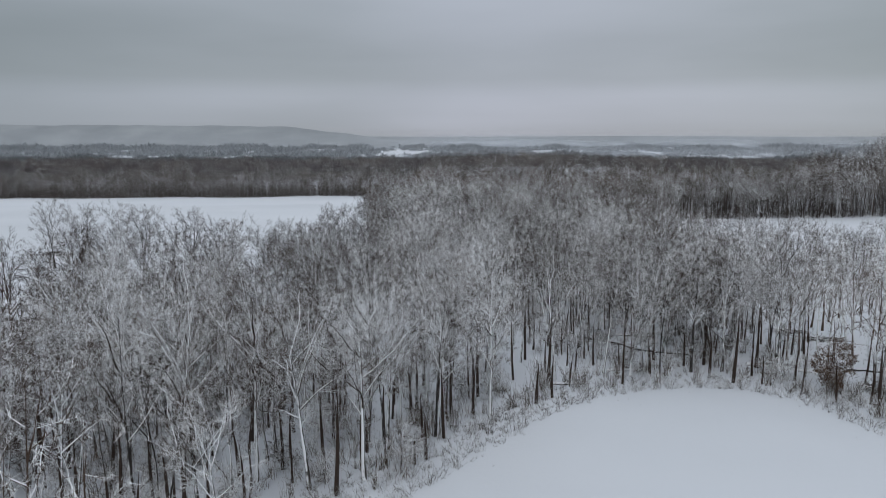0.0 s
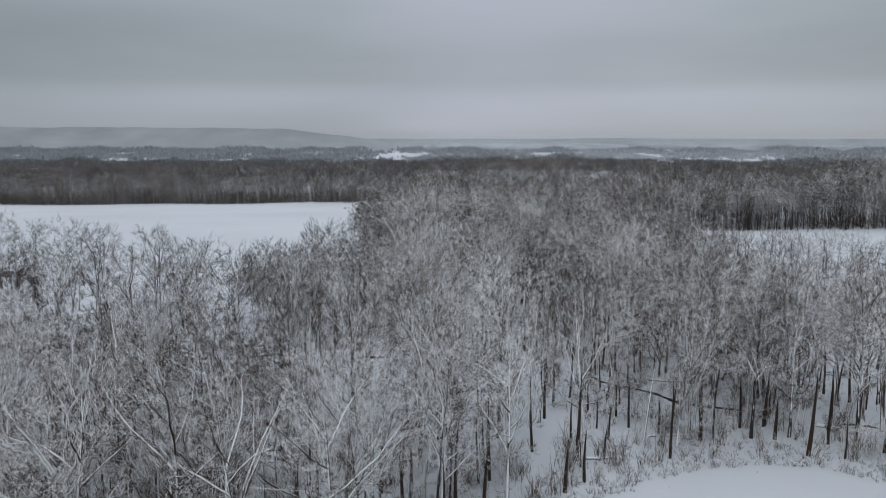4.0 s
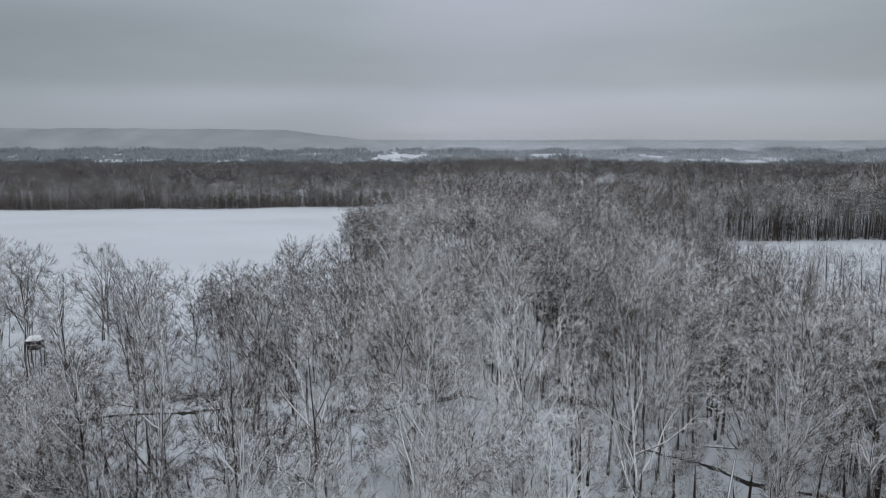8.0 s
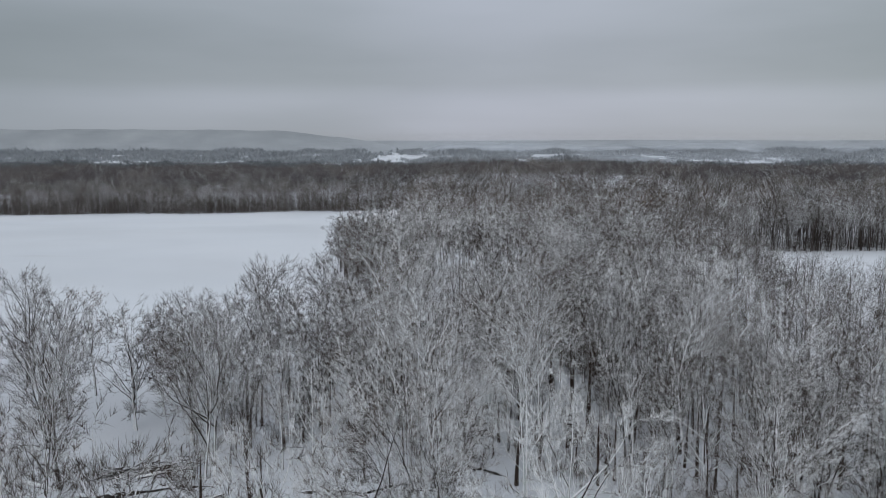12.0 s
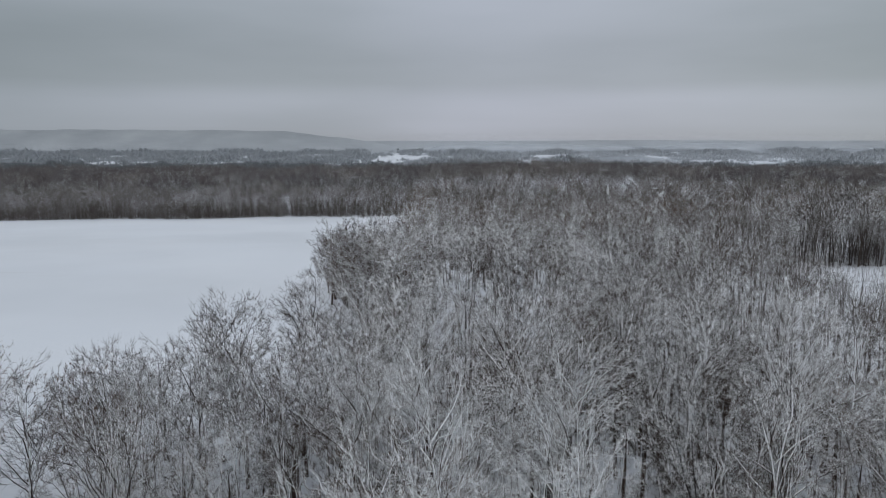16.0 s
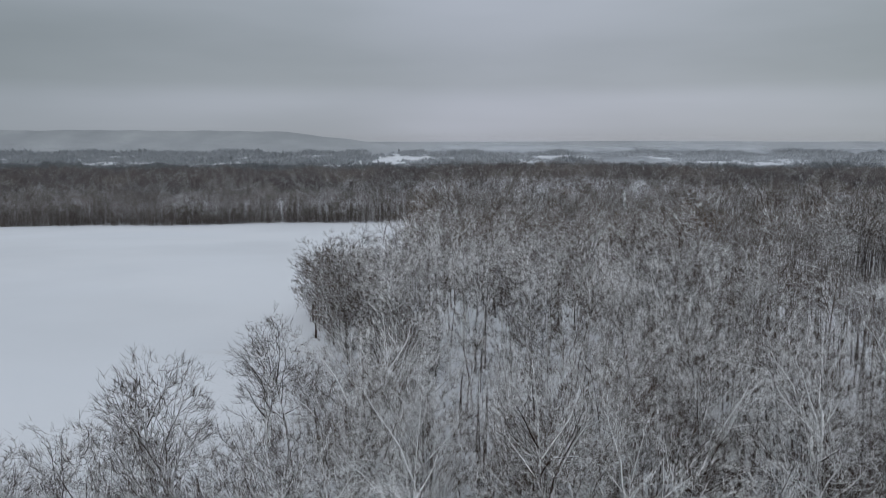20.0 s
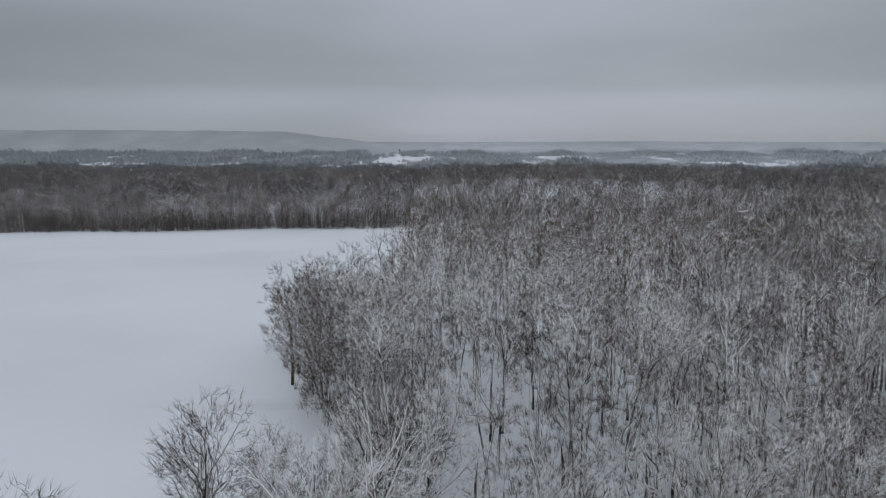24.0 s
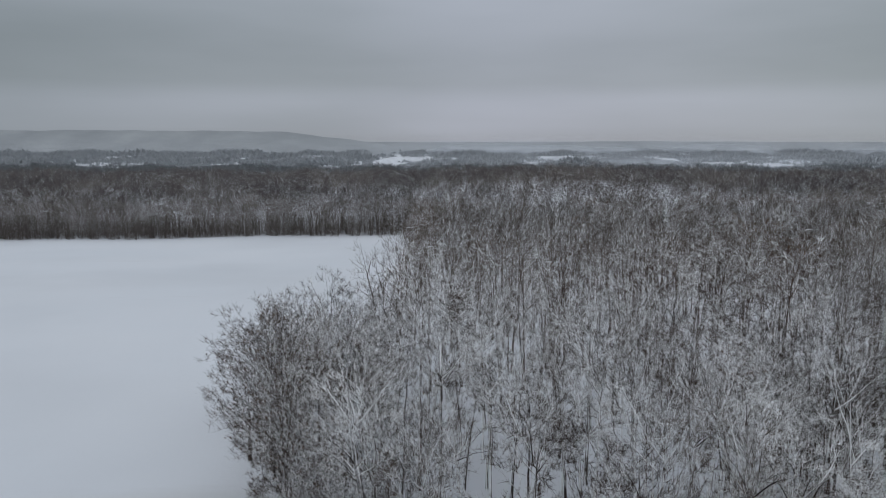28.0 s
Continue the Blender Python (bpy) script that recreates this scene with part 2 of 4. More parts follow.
def dome(seed, height, bole, wide, leaders, laterals, twigs, stems=1, girth=0.0095, fan=30, fringe=3, leaves=0, thick=1.0, lean=0.02, rise=0.05):
    """A bare broadleaf tree whose limbs fan out to a rounded crown: arrays of trunk, branches, twigs and, if any, leaves."""
    rng = np.random.default_rng(seed)
    wood, bough, crown = Soup(), Soup(), Soup()
    bases, tips, rads = [], [], []
    zb, zc = bole * height * 0.85, height * (bole + (1 - bole) * 0.52)
    lump = rng.uniform(0, 6.28, 3)

    def fill(p):
        """1 on the crown's outline, less inside."""
        az = np.arctan2(p[1], p[0])
        w = wide * (1 + 0.16 * math.sin(2 * az + lump[0]) + 0.12 * math.sin(3 * az + lump[1]) + 0.08 * math.sin(5 * az + lump[2]))
        v = (p[2] - zc) / (height - zc if p[2] > zc else zc - zb)
        return math.sqrt((p[0] ** 2 + p[1] ** 2) / w ** 2 + v * v)

    def room(p, d, most):
        n = 0.4
        while n < most and fill(p + d * n) < 0.93:
            n += 0.4
        return n

    arms = []
    for stem in range(stems):
        off = np.array((0, 0, -0.3)) if stems == 1 else np.array((*(rng.normal(size=2) * 0.35), -0.3))
        d0 = unit(np.array((*(rng.normal(size=2) * (lean if stems == 1 else 0.10)), 1.0)))
        hh = height * (1.0 if stem == 0 else rng.uniform(0.78, 0.97))
        pts = limb(rng, off, d0, hh * 0.95, 9, 0.04, 0.02)
        r0 = girth * hh * (1.0 if stems == 1 else 0.68)
        rr = [r0 * (1.4 if i == 0 else max(0.12, (1 - i / 9.6) ** (0.75 if i / 9 < bole else 1.25))) for i in range(9)]
        wood.tube(pts, rr + [0.0], 6)
        arms.append((pts[int(9 * bole):], r0 * 0.42))
        n = max(2, round(leaders / stems))
        for k in range(n):
            f = bole + (0.72 - bole) * ((k + rng.uniform(0, 0.7)) / n) ** 1.2
            p, e = along(pts, f)
            az = k * 2.4 + stem * 1.9 + rng.uniform(-0.5, 0.5)
            tip = math.radians(fan * rng.uniform(0.6, 1.35) * (1.15 - 0.4 * (f - bole) / (0.74 - bole)))
            dd = np.array((math.cos(az) * math.sin(tip), math.sin(az) * math.sin(tip), math.cos(tip)))
            ln = room(p, dd, height)
            main = limb(rng, p, dd, ln, 6, 0.13, rise)
            rm = max(0.05, r0 * (0.62 - 0.35 * f) * rng.uniform(0.8, 1.1))
            bough.tube(main, [rm * (1 - j / 6.3) ** 0.85 for j in range(6)] + [0.0], 5)
            arms.append((main, rm))
    for main, rm in arms:
        ln = np.linalg.norm(main[-1] - main[0])
        m = max(4, int(laterals * ln / (height * 0.5)))
        for j in range(m):
            g = 0.12 + 0.86 * (j + rng.uniform(0, 0.9)) / m
            q, e = along(main, g)
            out = unit(np.array((q[0], q[1], 0.0)) + rng.normal(size=3) * 0.6 * wide * 0.5)
            side = unit(out - e * float(out @ e))
            a = math.radians(rng.uniform(38, 72))
            dd = unit(e * math.cos(a) + side * math.sin(a))
            l2 = room(q, dd, height * rng.uniform(0.16, 0.30))
            sub = limb(rng, q, dd, l2, 4, 0.17, rise * 1.2)
            r2 = max(0.024, rm * 0.42 * (1 - 0.6 * g)) * thick
            bough.tube(sub, [r2, r2 * 0.8, r2 * 0.6, r2 * 0.36, 0.0], 4)
            for k in range(max(3, int(l2 * 1.6))):
                u = rng.uniform(0.2, 1.0)
                w, h = along(sub, u)
                dd3 = tilt_off(rng, h, rng.uniform(30, 68))
                l3 = rng.uniform(0.6, 1.4) * (0.6 + 0.02 * height)
                fine = limb(rng, w, dd3, l3, 2, 0.2, rise * 1.5)
                r3 = max(0.022, r2 * 0.5) * thick
                bough.tube(fine, [r3, r3 * 0.65, 0.0], 3)
                rim = fill(fine[-1]) > 0.62
                for i in range(twigs):
                    b, h3 = along(fine, rng.uniform(0.1, 1.0))
                    tw = tilt_off(rng, h3, rng.uniform(20, 65)) + np.array((0, 0, 0.10))
                    bases.append(b), tips.append(b + unit(tw) * rng.uniform(0.35, 0.95)), rads.append(rng.uniform(0.010, 0.016) * thick)
                if rim:
                    o = unit(np.array((fine[-1][0], fine[-1][1], 0.3 * wide)))
                    for i in range(fringe):
                        b = along(fine, rng.uniform(0.4, 1.0))[0]
                        tw = unit(o * 0.9 + np.array((0, 0, 0.8)) + rng.normal(size=3) * 0.35)
                        bases.append(b), tips.append(b + tw * rng.uniform(0.45, 1.0)), rads.append(rng.uniform(0.010, 0.014) * thick)
    bases, tips = np.array(bases), np.array(tips)
    crown.cones(bases, tips, rads)
    leaf = None
    if leaves:
        pick = rng.integers(0, len(bases), leaves)
        c = bases[pick] + (tips[pick] - bases[pick]) * rng.uniform(0.2, 1.0, (leaves, 1)) + rng.normal(size=(leaves, 3)) * 0.05
        a, b = rng.normal(size=(leaves, 3)), rng.normal(size=(leaves, 3))
        a /= np.linalg.norm(a, axis=1)[:, None]
        b /= np.linalg.norm(b, axis=1)[:, None]
        z = rng.uniform(0.07, 0.14, (leaves, 1))
        v = np.stack([c - a * z, c + b * z * 0.6, c + a * z + np.array((0, 0, -0.03)), c - b * z * 0.6], axis=1).reshape(-1, 3)
        leaf = (v, (np.arange(leaves)[:, None, None] * 4 + np.array([(0, 1, 2), (0, 2, 3)])).reshape(-1, 3))
    return wood.arrays(), bough.arrays(), crown.arrays(), leaf


# ---- the lie of the land ----
def bell(x, y, cx, cy, sx, sy):
    return np.exp(-((x - cx) / sx) ** 2 - ((y - cy) / sy) ** 2)


def ease(v, a, b):
    s = np.clip((v - a) / (b - a), 0, 1)
    return s * s * (3 - 2 * s)


def land(x, y):
    """Height of the ground."""
    x, y = np.asarray(x, float), np.asarray(y, float)
    z = -2.6 * ease(y, 70, 135) + 4.0 * ease(y, 145, 210)
    z = z - 9.5 * ease(y, 230, 520) - 18 * ease(y, 480, 1500) - 24 * ease(y, 1200, 2200)
    z = z + 3.0 * bell(x, y, -110, 180, 60, 60) + 2.6 * bell(x, y, -74, 143, 22, 16) + 0.8 * bell(x, y, 120, 260, 70, 60) + 15 * bell(x, y, 196, 325, 34, 40) + 8 * bell(x, y, 85, 720, 130, 200)
    z = z + 0.35 * np.sin(x * 0.071 + 1.3) * np.cos(y * 0.053) * ease(y, 95, 130)
    z = z + 0.8 * np.sin(x * 0.013 + 0.4) * np.sin(y * 0.011 + 1.0) * ease(y, 150, 320)
    return z


def inside(poly, x, y):
    x, y = np.asarray(x, float), np.asarray(y, float)
    hit = np.zeros(x.shape, bool)
    for (ax, ay), (bx, by) in zip(poly, poly[1:] + poly[:1]):
        cross = ((ay > y) != (by > y)) & (x < (bx - ax) * (y - ay) / (by - ay + 1e-12) + ax)
        hit ^= cross
    return hit


LAWN = [(-45, -300), (-38, -40), (-20, 35), (-8, 58), (0, 67), (6, 75), (13, 84), (20, 90.5), (27, 94), (34, 95), (41, 93.5), (45, 89), (47, 82), (50, 70), (56, 40), (64, -40), (80, -300)]
LEFT_FIELD = [(-700, 190), (-160, 180), (-112, 164), (-75, 149), (-50, 144), (-34, 149), (-24, 162), (-17, 180), (-12, 203), (-17.5, 217), (-22, 230), (-26, 245), (-26, 262), (-21, 300), (-18, 380), (-13, 478),
              (-60, 476), (-190, 458), (-420, 440), (-700, 430)]
RIGHT_FIELD = [(90, 279), (80, 256), (74, 236), (76, 214), (92, 200), (140, 188), (330, 165), (330, 262), (190, 272), (140, 276)]
WAY = [(90, 96), (60, 104), (44, 112), (32, 118), (24, 127), (13, 139), (2, 145), (-9, 138), (-20, 141), (-33, 139), (-50, 133), (-90, 126)]


def wooded(x, y, margin=0.0):
    return ~(inside(LAWN, x, y) | inside(LEFT_FIELD, x, y) | inside(RIGHT_FIELD, x, y))


def build_ground():
    def lines(lo, hi, n, mid, tight):
        s = np.linspace(np.arcsinh((lo - mid) / tight), np.arcsinh((hi - mid) / tight), n)
        return mid + np.sinh(s) * tight
    xs, ys = lines(-4500, 4500, 200, 0, 60), lines(-1500, 4900, 240, 110, 70)
    gx, gy = np.meshgrid(xs, ys)
    v = np.stack([gx, gy, land(gx, gy)], axis=-1).reshape(-1, 3)
    i = (np.arange(239)[:, None] * 200 + np.arange(199)).ravel()
    t = np.concatenate([np.stack([i, i + 1, i + 201], 1), np.stack([i, i + 201, i + 200], 1)])
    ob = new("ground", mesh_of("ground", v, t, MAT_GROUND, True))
    tagged(ob, "snow-covered ground of fields, lawn and woodland floor", "ground", kind="structure")


build_ground()


# ---- trees ----
def tree_kind(name, label, category, group, wood, bough, crown, leaf, limbs=None, twigs=None):
    """An unlinked pattern of a tree: its meshes and tags."""
    return dict(name=name, label=label, category=category, group=group,
                wood=mesh_of("trunk", *wood, MAT_TRUNK, True), bough=mesh_of("bough", *bough, limbs or MAT_BRANCH, True), crown=mesh_of("crown", *crown, twigs or MAT_CROWN),
                leaf=mesh_of("leaves", *leaf, MAT_LEAF) if leaf else None)


def plant(kind, x, y, turn, size, tall=1.0, lean=(0, 0)):
    ob = new(kind["name"])
    tagged(ob, kind["label"], kind["category"], kind["group"])
    ob.matrix_basis = pose(x, y, float(land(x, y)), lean[0], lean[1], turn) @ Matrix.Diagonal((size, size, size * tall, 1))
    for part_name, me in (("trunk", kind["wood"]), ("bough", kind["bough"]), ("crown", kind["crown"]), ("leaves", kind["leaf"])):
        if me:
            p = new(part_name, me)
            p.parent = ob
    return ob


MAPLES = [tree_kind("maple_tree", "tall bare maple with snow along its ascending limbs", "tree", "tall trees of the wood",
                    *dome(sd, h, bo, w, ld, 9, 7, stems=st, fan=fa, rise=0.035, fringe=5)) for sd, h, bo, w, ld, st, fa in
          ((11, 21.5, 0.26, 5.6, 10, 1, 48), (12, 20.5, 0.32, 5.0, 9, 1, 50), (13, 22.0, 0.30, 5.4, 10, 1, 44),
           (14, 21.5, 0.26, 6.6, 14, 3, 42), (15, 20.0, 0.22, 6.0, 11, 1, 54), (16, 21.5, 0.26, 6.2, 12, 2, 46))]
SLENDER = [tree_kind("slender_tree", "slender bare tree with a straight trunk and narrow snowy crown", "tree", "slender trees of the wood",
                     *dome(sd, h, bo, w, 7, 8, 6, girth=0.0068, fan=40, fringe=4)) for sd, h, bo, w in
           ((21, 18.5, 0.48, 2.6), (22, 17.0, 0.40, 3.0), (23, 19.5, 0.52, 2.8), (24, 16.0, 0.38, 3.2), (25, 18.0, 0.45, 2.5))]
VASE = [tree_kind("clump_tree", "clump of slim ascending stems with bare dark twigs", "tree", "trees along the field",
                  *dome(sd, h, 0.16, w, 14, 8, 4, stems=n, girth=0.0125, fan=34, fringe=2), limbs=MAT_STEM, twigs=MAT_TWIG) for sd, h, n, w in ((35, 16.0, 4, 4.2), (36, 14.5, 3, 3.6), (37, 17.0, 3, 4.4), (38, 13.0, 5, 3.8))]
GROVE = [tree_kind("grove_tree", "tall bare tree with a long clean dark trunk", "tree", "tall trunks of the grove",
                   *dome(sd, h, bo, w, 9, 8, 7, girth=0.0085, fan=48, rise=0.035, fringe=4)) for sd, h, bo, w in ((26, 18.5, 0.62, 3.4), (27, 17.0, 0.58, 3.0), (28, 19.5, 0.64, 3.6), (29, 16.0, 0.56, 2.8))]
LADEN = [tree_kind("understory_tree", "low spreading tree heavily laden with snow", "tree", "low trees under the canopy",
                   *dome(sd, h, 0.14, w, 8, 9, 4, fan=58, thick=1.5, girth=0.011, fringe=0, rise=-0.01)) for sd, h, w in ((31, 7.0, 3.2), (32, 8.5, 3.8), (33, 6.0, 2.8))]
RIM = [tree_kind("rim_tree", "bushy dark tree with fine twigs down to the ground", "tree", "bushy trees at the rim of the wood",
                 *dome(sd, h, 0.10, w, 18, 11, 5, stems=3, girth=0.009, fan=50, leaves=700, rise=0.03), limbs=MAT_STEM, twigs=MAT_TWIG) for sd, h, w in ((51, 16.5, 5.2), (52, 15.0, 4.8))]
LEAFY = [tree_kind("beech_tree", "bare tree still holding withered brown leaves", "tree", "trees with withered leaves",
                   *dome(sd, h, bo, w, 9, 9, 4, fan=44, leaves=n)) for sd, h, bo, w, n in ((41, 8.0, 0.06, 2.7, 10000), (42, 15.5, 0.25, 4.2, 1500), (43, 16.0, 0.35, 5.0, 7000))]

rng = np.random.default_rng(5)


def scatter(x0, x1, y0, y1, gap, jitter=0.42):
    nx, ny = int((x1 - x0) / gap), int((y1 - y0) / gap)
    gx, gy = np.meshgrid(np.arange(nx), np.arange(ny))
    gx = x0 + (gx + 0.5 + 0.25 * (gy % 2) + rng.uniform(-jitter, jitter, gx.shape)) * gap
    gy = y0 + (gy + 0.5 + rng.uniform(-jitter, jitter, gy.shape)) * gap
    return gx.ravel(), gy.ravel()


def to_way(x, y):
    """Distance from the brook."""
    best = np.full(np.shape(x), 1e9)
    for (ax, ay), (bx, by) in zip(WAY, WAY[1:]):
        f = np.clip(((x - ax) * (bx - ax) + (y - ay) * (by - ay)) / ((bx - ax) ** 2 + (by - ay) ** 2), 0, 1)
        best = np.minimum(best, np.hypot(x - ax - f * (bx - ax), y - ay - f * (by - ay)))
    return best


NEAR = [(-46, 50), (-50, 178), (-34, 178), (-34, 255), (40, 255), (48, 180), (50, 100), (30, 50)]
HERO = [(0, -7.6, 67, 20, 1.06), (2, -12.5, 65, 80, 1.0), (1, 5.6, 84, 140, 0.92), (3, 30, 105.5, 10, 1.13), (5, 36, 116, 200, 1.1), (4, 15.6, 99, 60, 1.05), (3, 42, 114, 120, 1.08), (5, 48.5, 119.5, 70, 1.08), (3, 54, 118.5, 230, 1.06), (2, 44.5, 119.8, 160, 1.08), (1, 59, 117, 20, 1.08),
        (0, 50, 106, 310, 1.08), (2, -40, 139, 15, 1.2), (0, -25.5, 142, 75, 1.2), (1, -38, 154, 190, 1.15), (2, -22.5, 167, 30, 1.1),
        (0, -25.5, 172.5, 250, 1.15), (3, -26, 162, 300, 1.35), (0, -33, 160, 120, 1.05), (1, -20.5, 191, 100, 1.05), (2, -48, 157, 200, 1.0), (0, -57, 165, 90, 1.1),
        (0, -63, 152, 60, 1.2), (1, -54, 146, 10, 1.2), (2, -71, 160, 150, 1.1), (3, -46, 149, 220, 1.2), (0, -82, 166, 330, 1.1), (1, -30, 151, 45, 1.1), (3, -66, 145, 80, 1.2), (2, -92, 172, 20, 1.05),
        (1, -31, 167, 15, 1.0), (3, -36, 163.5, 130, 1.05), (2, -28.5, 157, 260, 1.0), (0, 29, 133, 40, 1.1), (2, 37, 128, 170, 1.1), (0, 43, 122, 280, 1.05), (1, 22, 137, 95, 1.1)]


def margin_to(poly, x, y):
    best = np.full(np.shape(x), 1e9)
    for (ax, ay), (bx, by) in zip(poly, poly[1:] + poly[:1]):
        f = np.clip(((x - ax) * (bx - ax) + (y - ay) * (by - ay)) / ((bx - ax) ** 2 + (by - ay) ** 2), 0, 1)
        best = np.minimum(best, np.hypot(x - ax - f * (bx - ax), y - ay - f * (by - ay)))
    return best


def in_view(x, y, slack):
    return np.abs(x) < 0.63 * y + slack


def airy(x, y):
    """Open ground between the trees short of the brook."""
    return np.where((y > 94) & (y < 130) & (x > -34), np.where(x > 16, 0.72, 0.5), 1.0)


def sparse(x, y):
    """How thick the wood stands: thin along the field's near side and by the brook."""
    thin = (x < -24) & (y > 122) & (y < 185)
    glade = 1.3 * bell(x, y, -4, 133, 28, 14) + bell(x, y, 34, 116, 12, 7)
    return np.where(grove(x, y), 0.04, 1.0) * airy(x, y) * np.clip(np.where(thin, 0.10, 1.0) * (1 - 0.88 * np.minimum(glade, 1)), 0, 1)


def grove(x, y):
    """Older wood with little growing under it."""
    return ((x - 4) / 24) ** 2 + ((y - 232) / 36) ** 2 < 1


def plant_woods():
    gx, gy = scatter(-30, 34, 190, 262, 4.9)
    ok = grove(gx, gy) & wooded(gx, gy) & inside(NEAR, gx, gy) & (margin_to(LEFT_FIELD, gx, gy) > 5)
    for x, y in zip(gx[ok], gy[ok]):
        plant(GROVE[rng.integers(len(GROVE))], x, y, rng.uniform(0, 360), rng.uniform(0.78, 1.05), 1.0, rng.normal(size=2) * 2)
    taken = []
    for k, x, y, turn, size in HERO:
        stock = VASE if (x < -16 and y > 108) or (x > 20 and y > 120) else MAPLES
        plant(stock[k % len(stock)], x, y, turn, size)
        taken.append((x, y))
    gx, gy = scatter(-80, 80, 40, 264, 7.3)
    ok = inside(NEAR, gx, gy) & wooded(gx, gy) & (to_way(gx, gy) > 1.6) & (margin_to(LAWN, gx, gy) > 6.5) & (rng.uniform(size=len(gx)) < sparse(gx, gy))
    ok &= ~((gx < -10) & (gy > 178) & (gy < 216) & (margin_to(LEFT_FIELD, gx, gy) < 5))
    for x, y in zip(gx[ok], gy[ok]):
        if min(math.hypot(x - a, y - b) for a, b in taken[:len(HERO)]) < 4.5:
            continue
        taken.append((x, y))
        stock = VASE if x < -16 and 108 < y < 205 else RIM if x < -12 and y >= 205 else MAPLES
        plant(stock[rng.integers(len(stock))], x, y, rng.uniform(0, 360), rng.uniform(0.8, 1.06) * (0.86 if y > 175 and stock is MAPLES else 1.0), 1.0, rng.normal(size=2) * 2)
    gx, gy = scatter(-80, 80, 40, 264, 8.2)
    ok = inside(NEAR, gx, gy) & wooded(gx, gy) & (to_way(gx, gy) > 1.4) & (margin_to(LAWN, gx, gy) > 5) & (rng.uniform(size=len(gx)) < sparse(gx, gy))
    ok &= (margin_to(LEFT_FIELD, gx, gy) > 6) | (gy < 195)
    for x, y in zip(gx[ok], gy[ok]):
        plant(SLENDER[rng.integers(len(SLENDER))], x, y, rng.uniform(0, 360), rng.uniform(0.72, 1.08), 1.0, rng.normal(size=2) * 2.5)
    gx, gy = scatter(-80, 80, 40, 264, 9.6)
    ok = inside(NEAR, gx, gy) & wooded(gx, gy) & (to_way(gx, gy) > 1.4) & (margin_to(LAWN, gx, gy) > 4) & (rng.uniform(size=len(gx)) < sparse(gx, gy))
    for x, y in zip(gx[ok], gy[ok]):
        plant(LADEN[rng.integers(len(LADEN))], x, y, rng.uniform(0, 360), rng.uniform(0.6, 1.1))
    gx, gy = scatter(-60, 56, 50, 122, 6.4)
    ok = wooded(gx, gy) & in_view(gx, gy, 4) & (margin_to(LAWN, gx, gy) > 5) & (to_way(gx, gy) > 1.5) & (rng.uniform(size=len(gx)) < 0.75 * airy(gx, gy))
    for x, y in zip(gx[ok], gy[ok]):
        plant(LADEN[rng.integers(len(LADEN))], x, y, rng.uniform(0, 360), rng.uniform(0.4, 0.8))
    gx, gy = scatter(-20, 48, 148, 190, 6.6)
    ok = wooded(gx, gy) & (rng.uniform(size=len(gx)) < 0.6) & (to_way(gx, gy) > 2)
    for x, y in zip(gx[ok], gy[ok]):
        plant(LADEN[rng.integers(len(LADEN))], x, y, rng.uniform(0, 360), rng.uniform(0.7, 1.2))
    for x, y, size in ((70, 311, 1.0), (78, 345, 1.05), (104, 308, 0.95), (36, 372, 1.0), (22, 418, 1.1), (52, 332, 0.9), (58, 455, 1.1), (96, 402, 1.0), (8, 352, 0.85), (130, 372, 1.1), (40, 290, 0.8)):
        plant(LEAFY[2], x, y, rng.uniform(0, 360), size)
    plant(LEAFY[0], 51.5, 93.5, 0, 0.85)
    for x, y, s in ((-47, 163, 0.95), (-36, 158, 0.9), (22, 222, 1.0)):
        plant(LEAFY[1], x, y, rng.uniform(0, 360), s)
    for k, (x, y, s) in enumerate(((-18.5, 229, 1.15), (-18, 238, 1.0), (-21, 246, 0.95), (-16, 221, 1.1), (-22, 253, 0.9), (-11, 236, 0.95), (-14, 247, 1.0), (-12, 213, 0.85), (-9, 207, 0.8), (-6, 215, 0.9), (-5, 201, 0.75), (-15.5, 218, 0.8), (-14.5, 190, 0.72), (-17, 197, 0.6), (-8, 195, 0.85))):
        plant(RIM[k % 2], x, y, 70 * k, s)


plant_woods()


# ---- woods farther off, each one spread of many ----
def woods(name, label, x, y, patterns, sizes, mat, z=None):
    soups_v, soups_t, n = [], [], 0
    z = land(x, y) if z is None else z
    which, turn = rng.integers(len(patterns), size=len(x)), rng.uniform(0, 2 * math.pi, len(x))
    for k, (v, t) in enumerate(patterns):
        sel = np.nonzero(which == k)[0]
        c, s, size = np.cos(turn[sel])[:, None], np.sin(turn[sel])[:, None], sizes[sel][:, None]
        vx = (v[:, 0] * c - v[:, 1] * s) * size + x[sel][:, None]
        vy = (v[:, 0] * s + v[:, 1] * c) * size + y[sel][:, None]
        vz = v[:, 2] * size + z[sel][:, None]
        soups_v.append(np.stack([vx, vy, vz], -1).reshape(-1, 3))
        soups_t.append((np.arange(len(sel))[:, None, None] * len(v) + t).reshape(-1, 3) + n)
        n += len(sel) * len(v)
    ob = new(name, mesh_of(name, np.concatenate(soups_v), np.concatenate(soups_t), mat))
    return tagged(ob, label, "woods", kind="stuff")


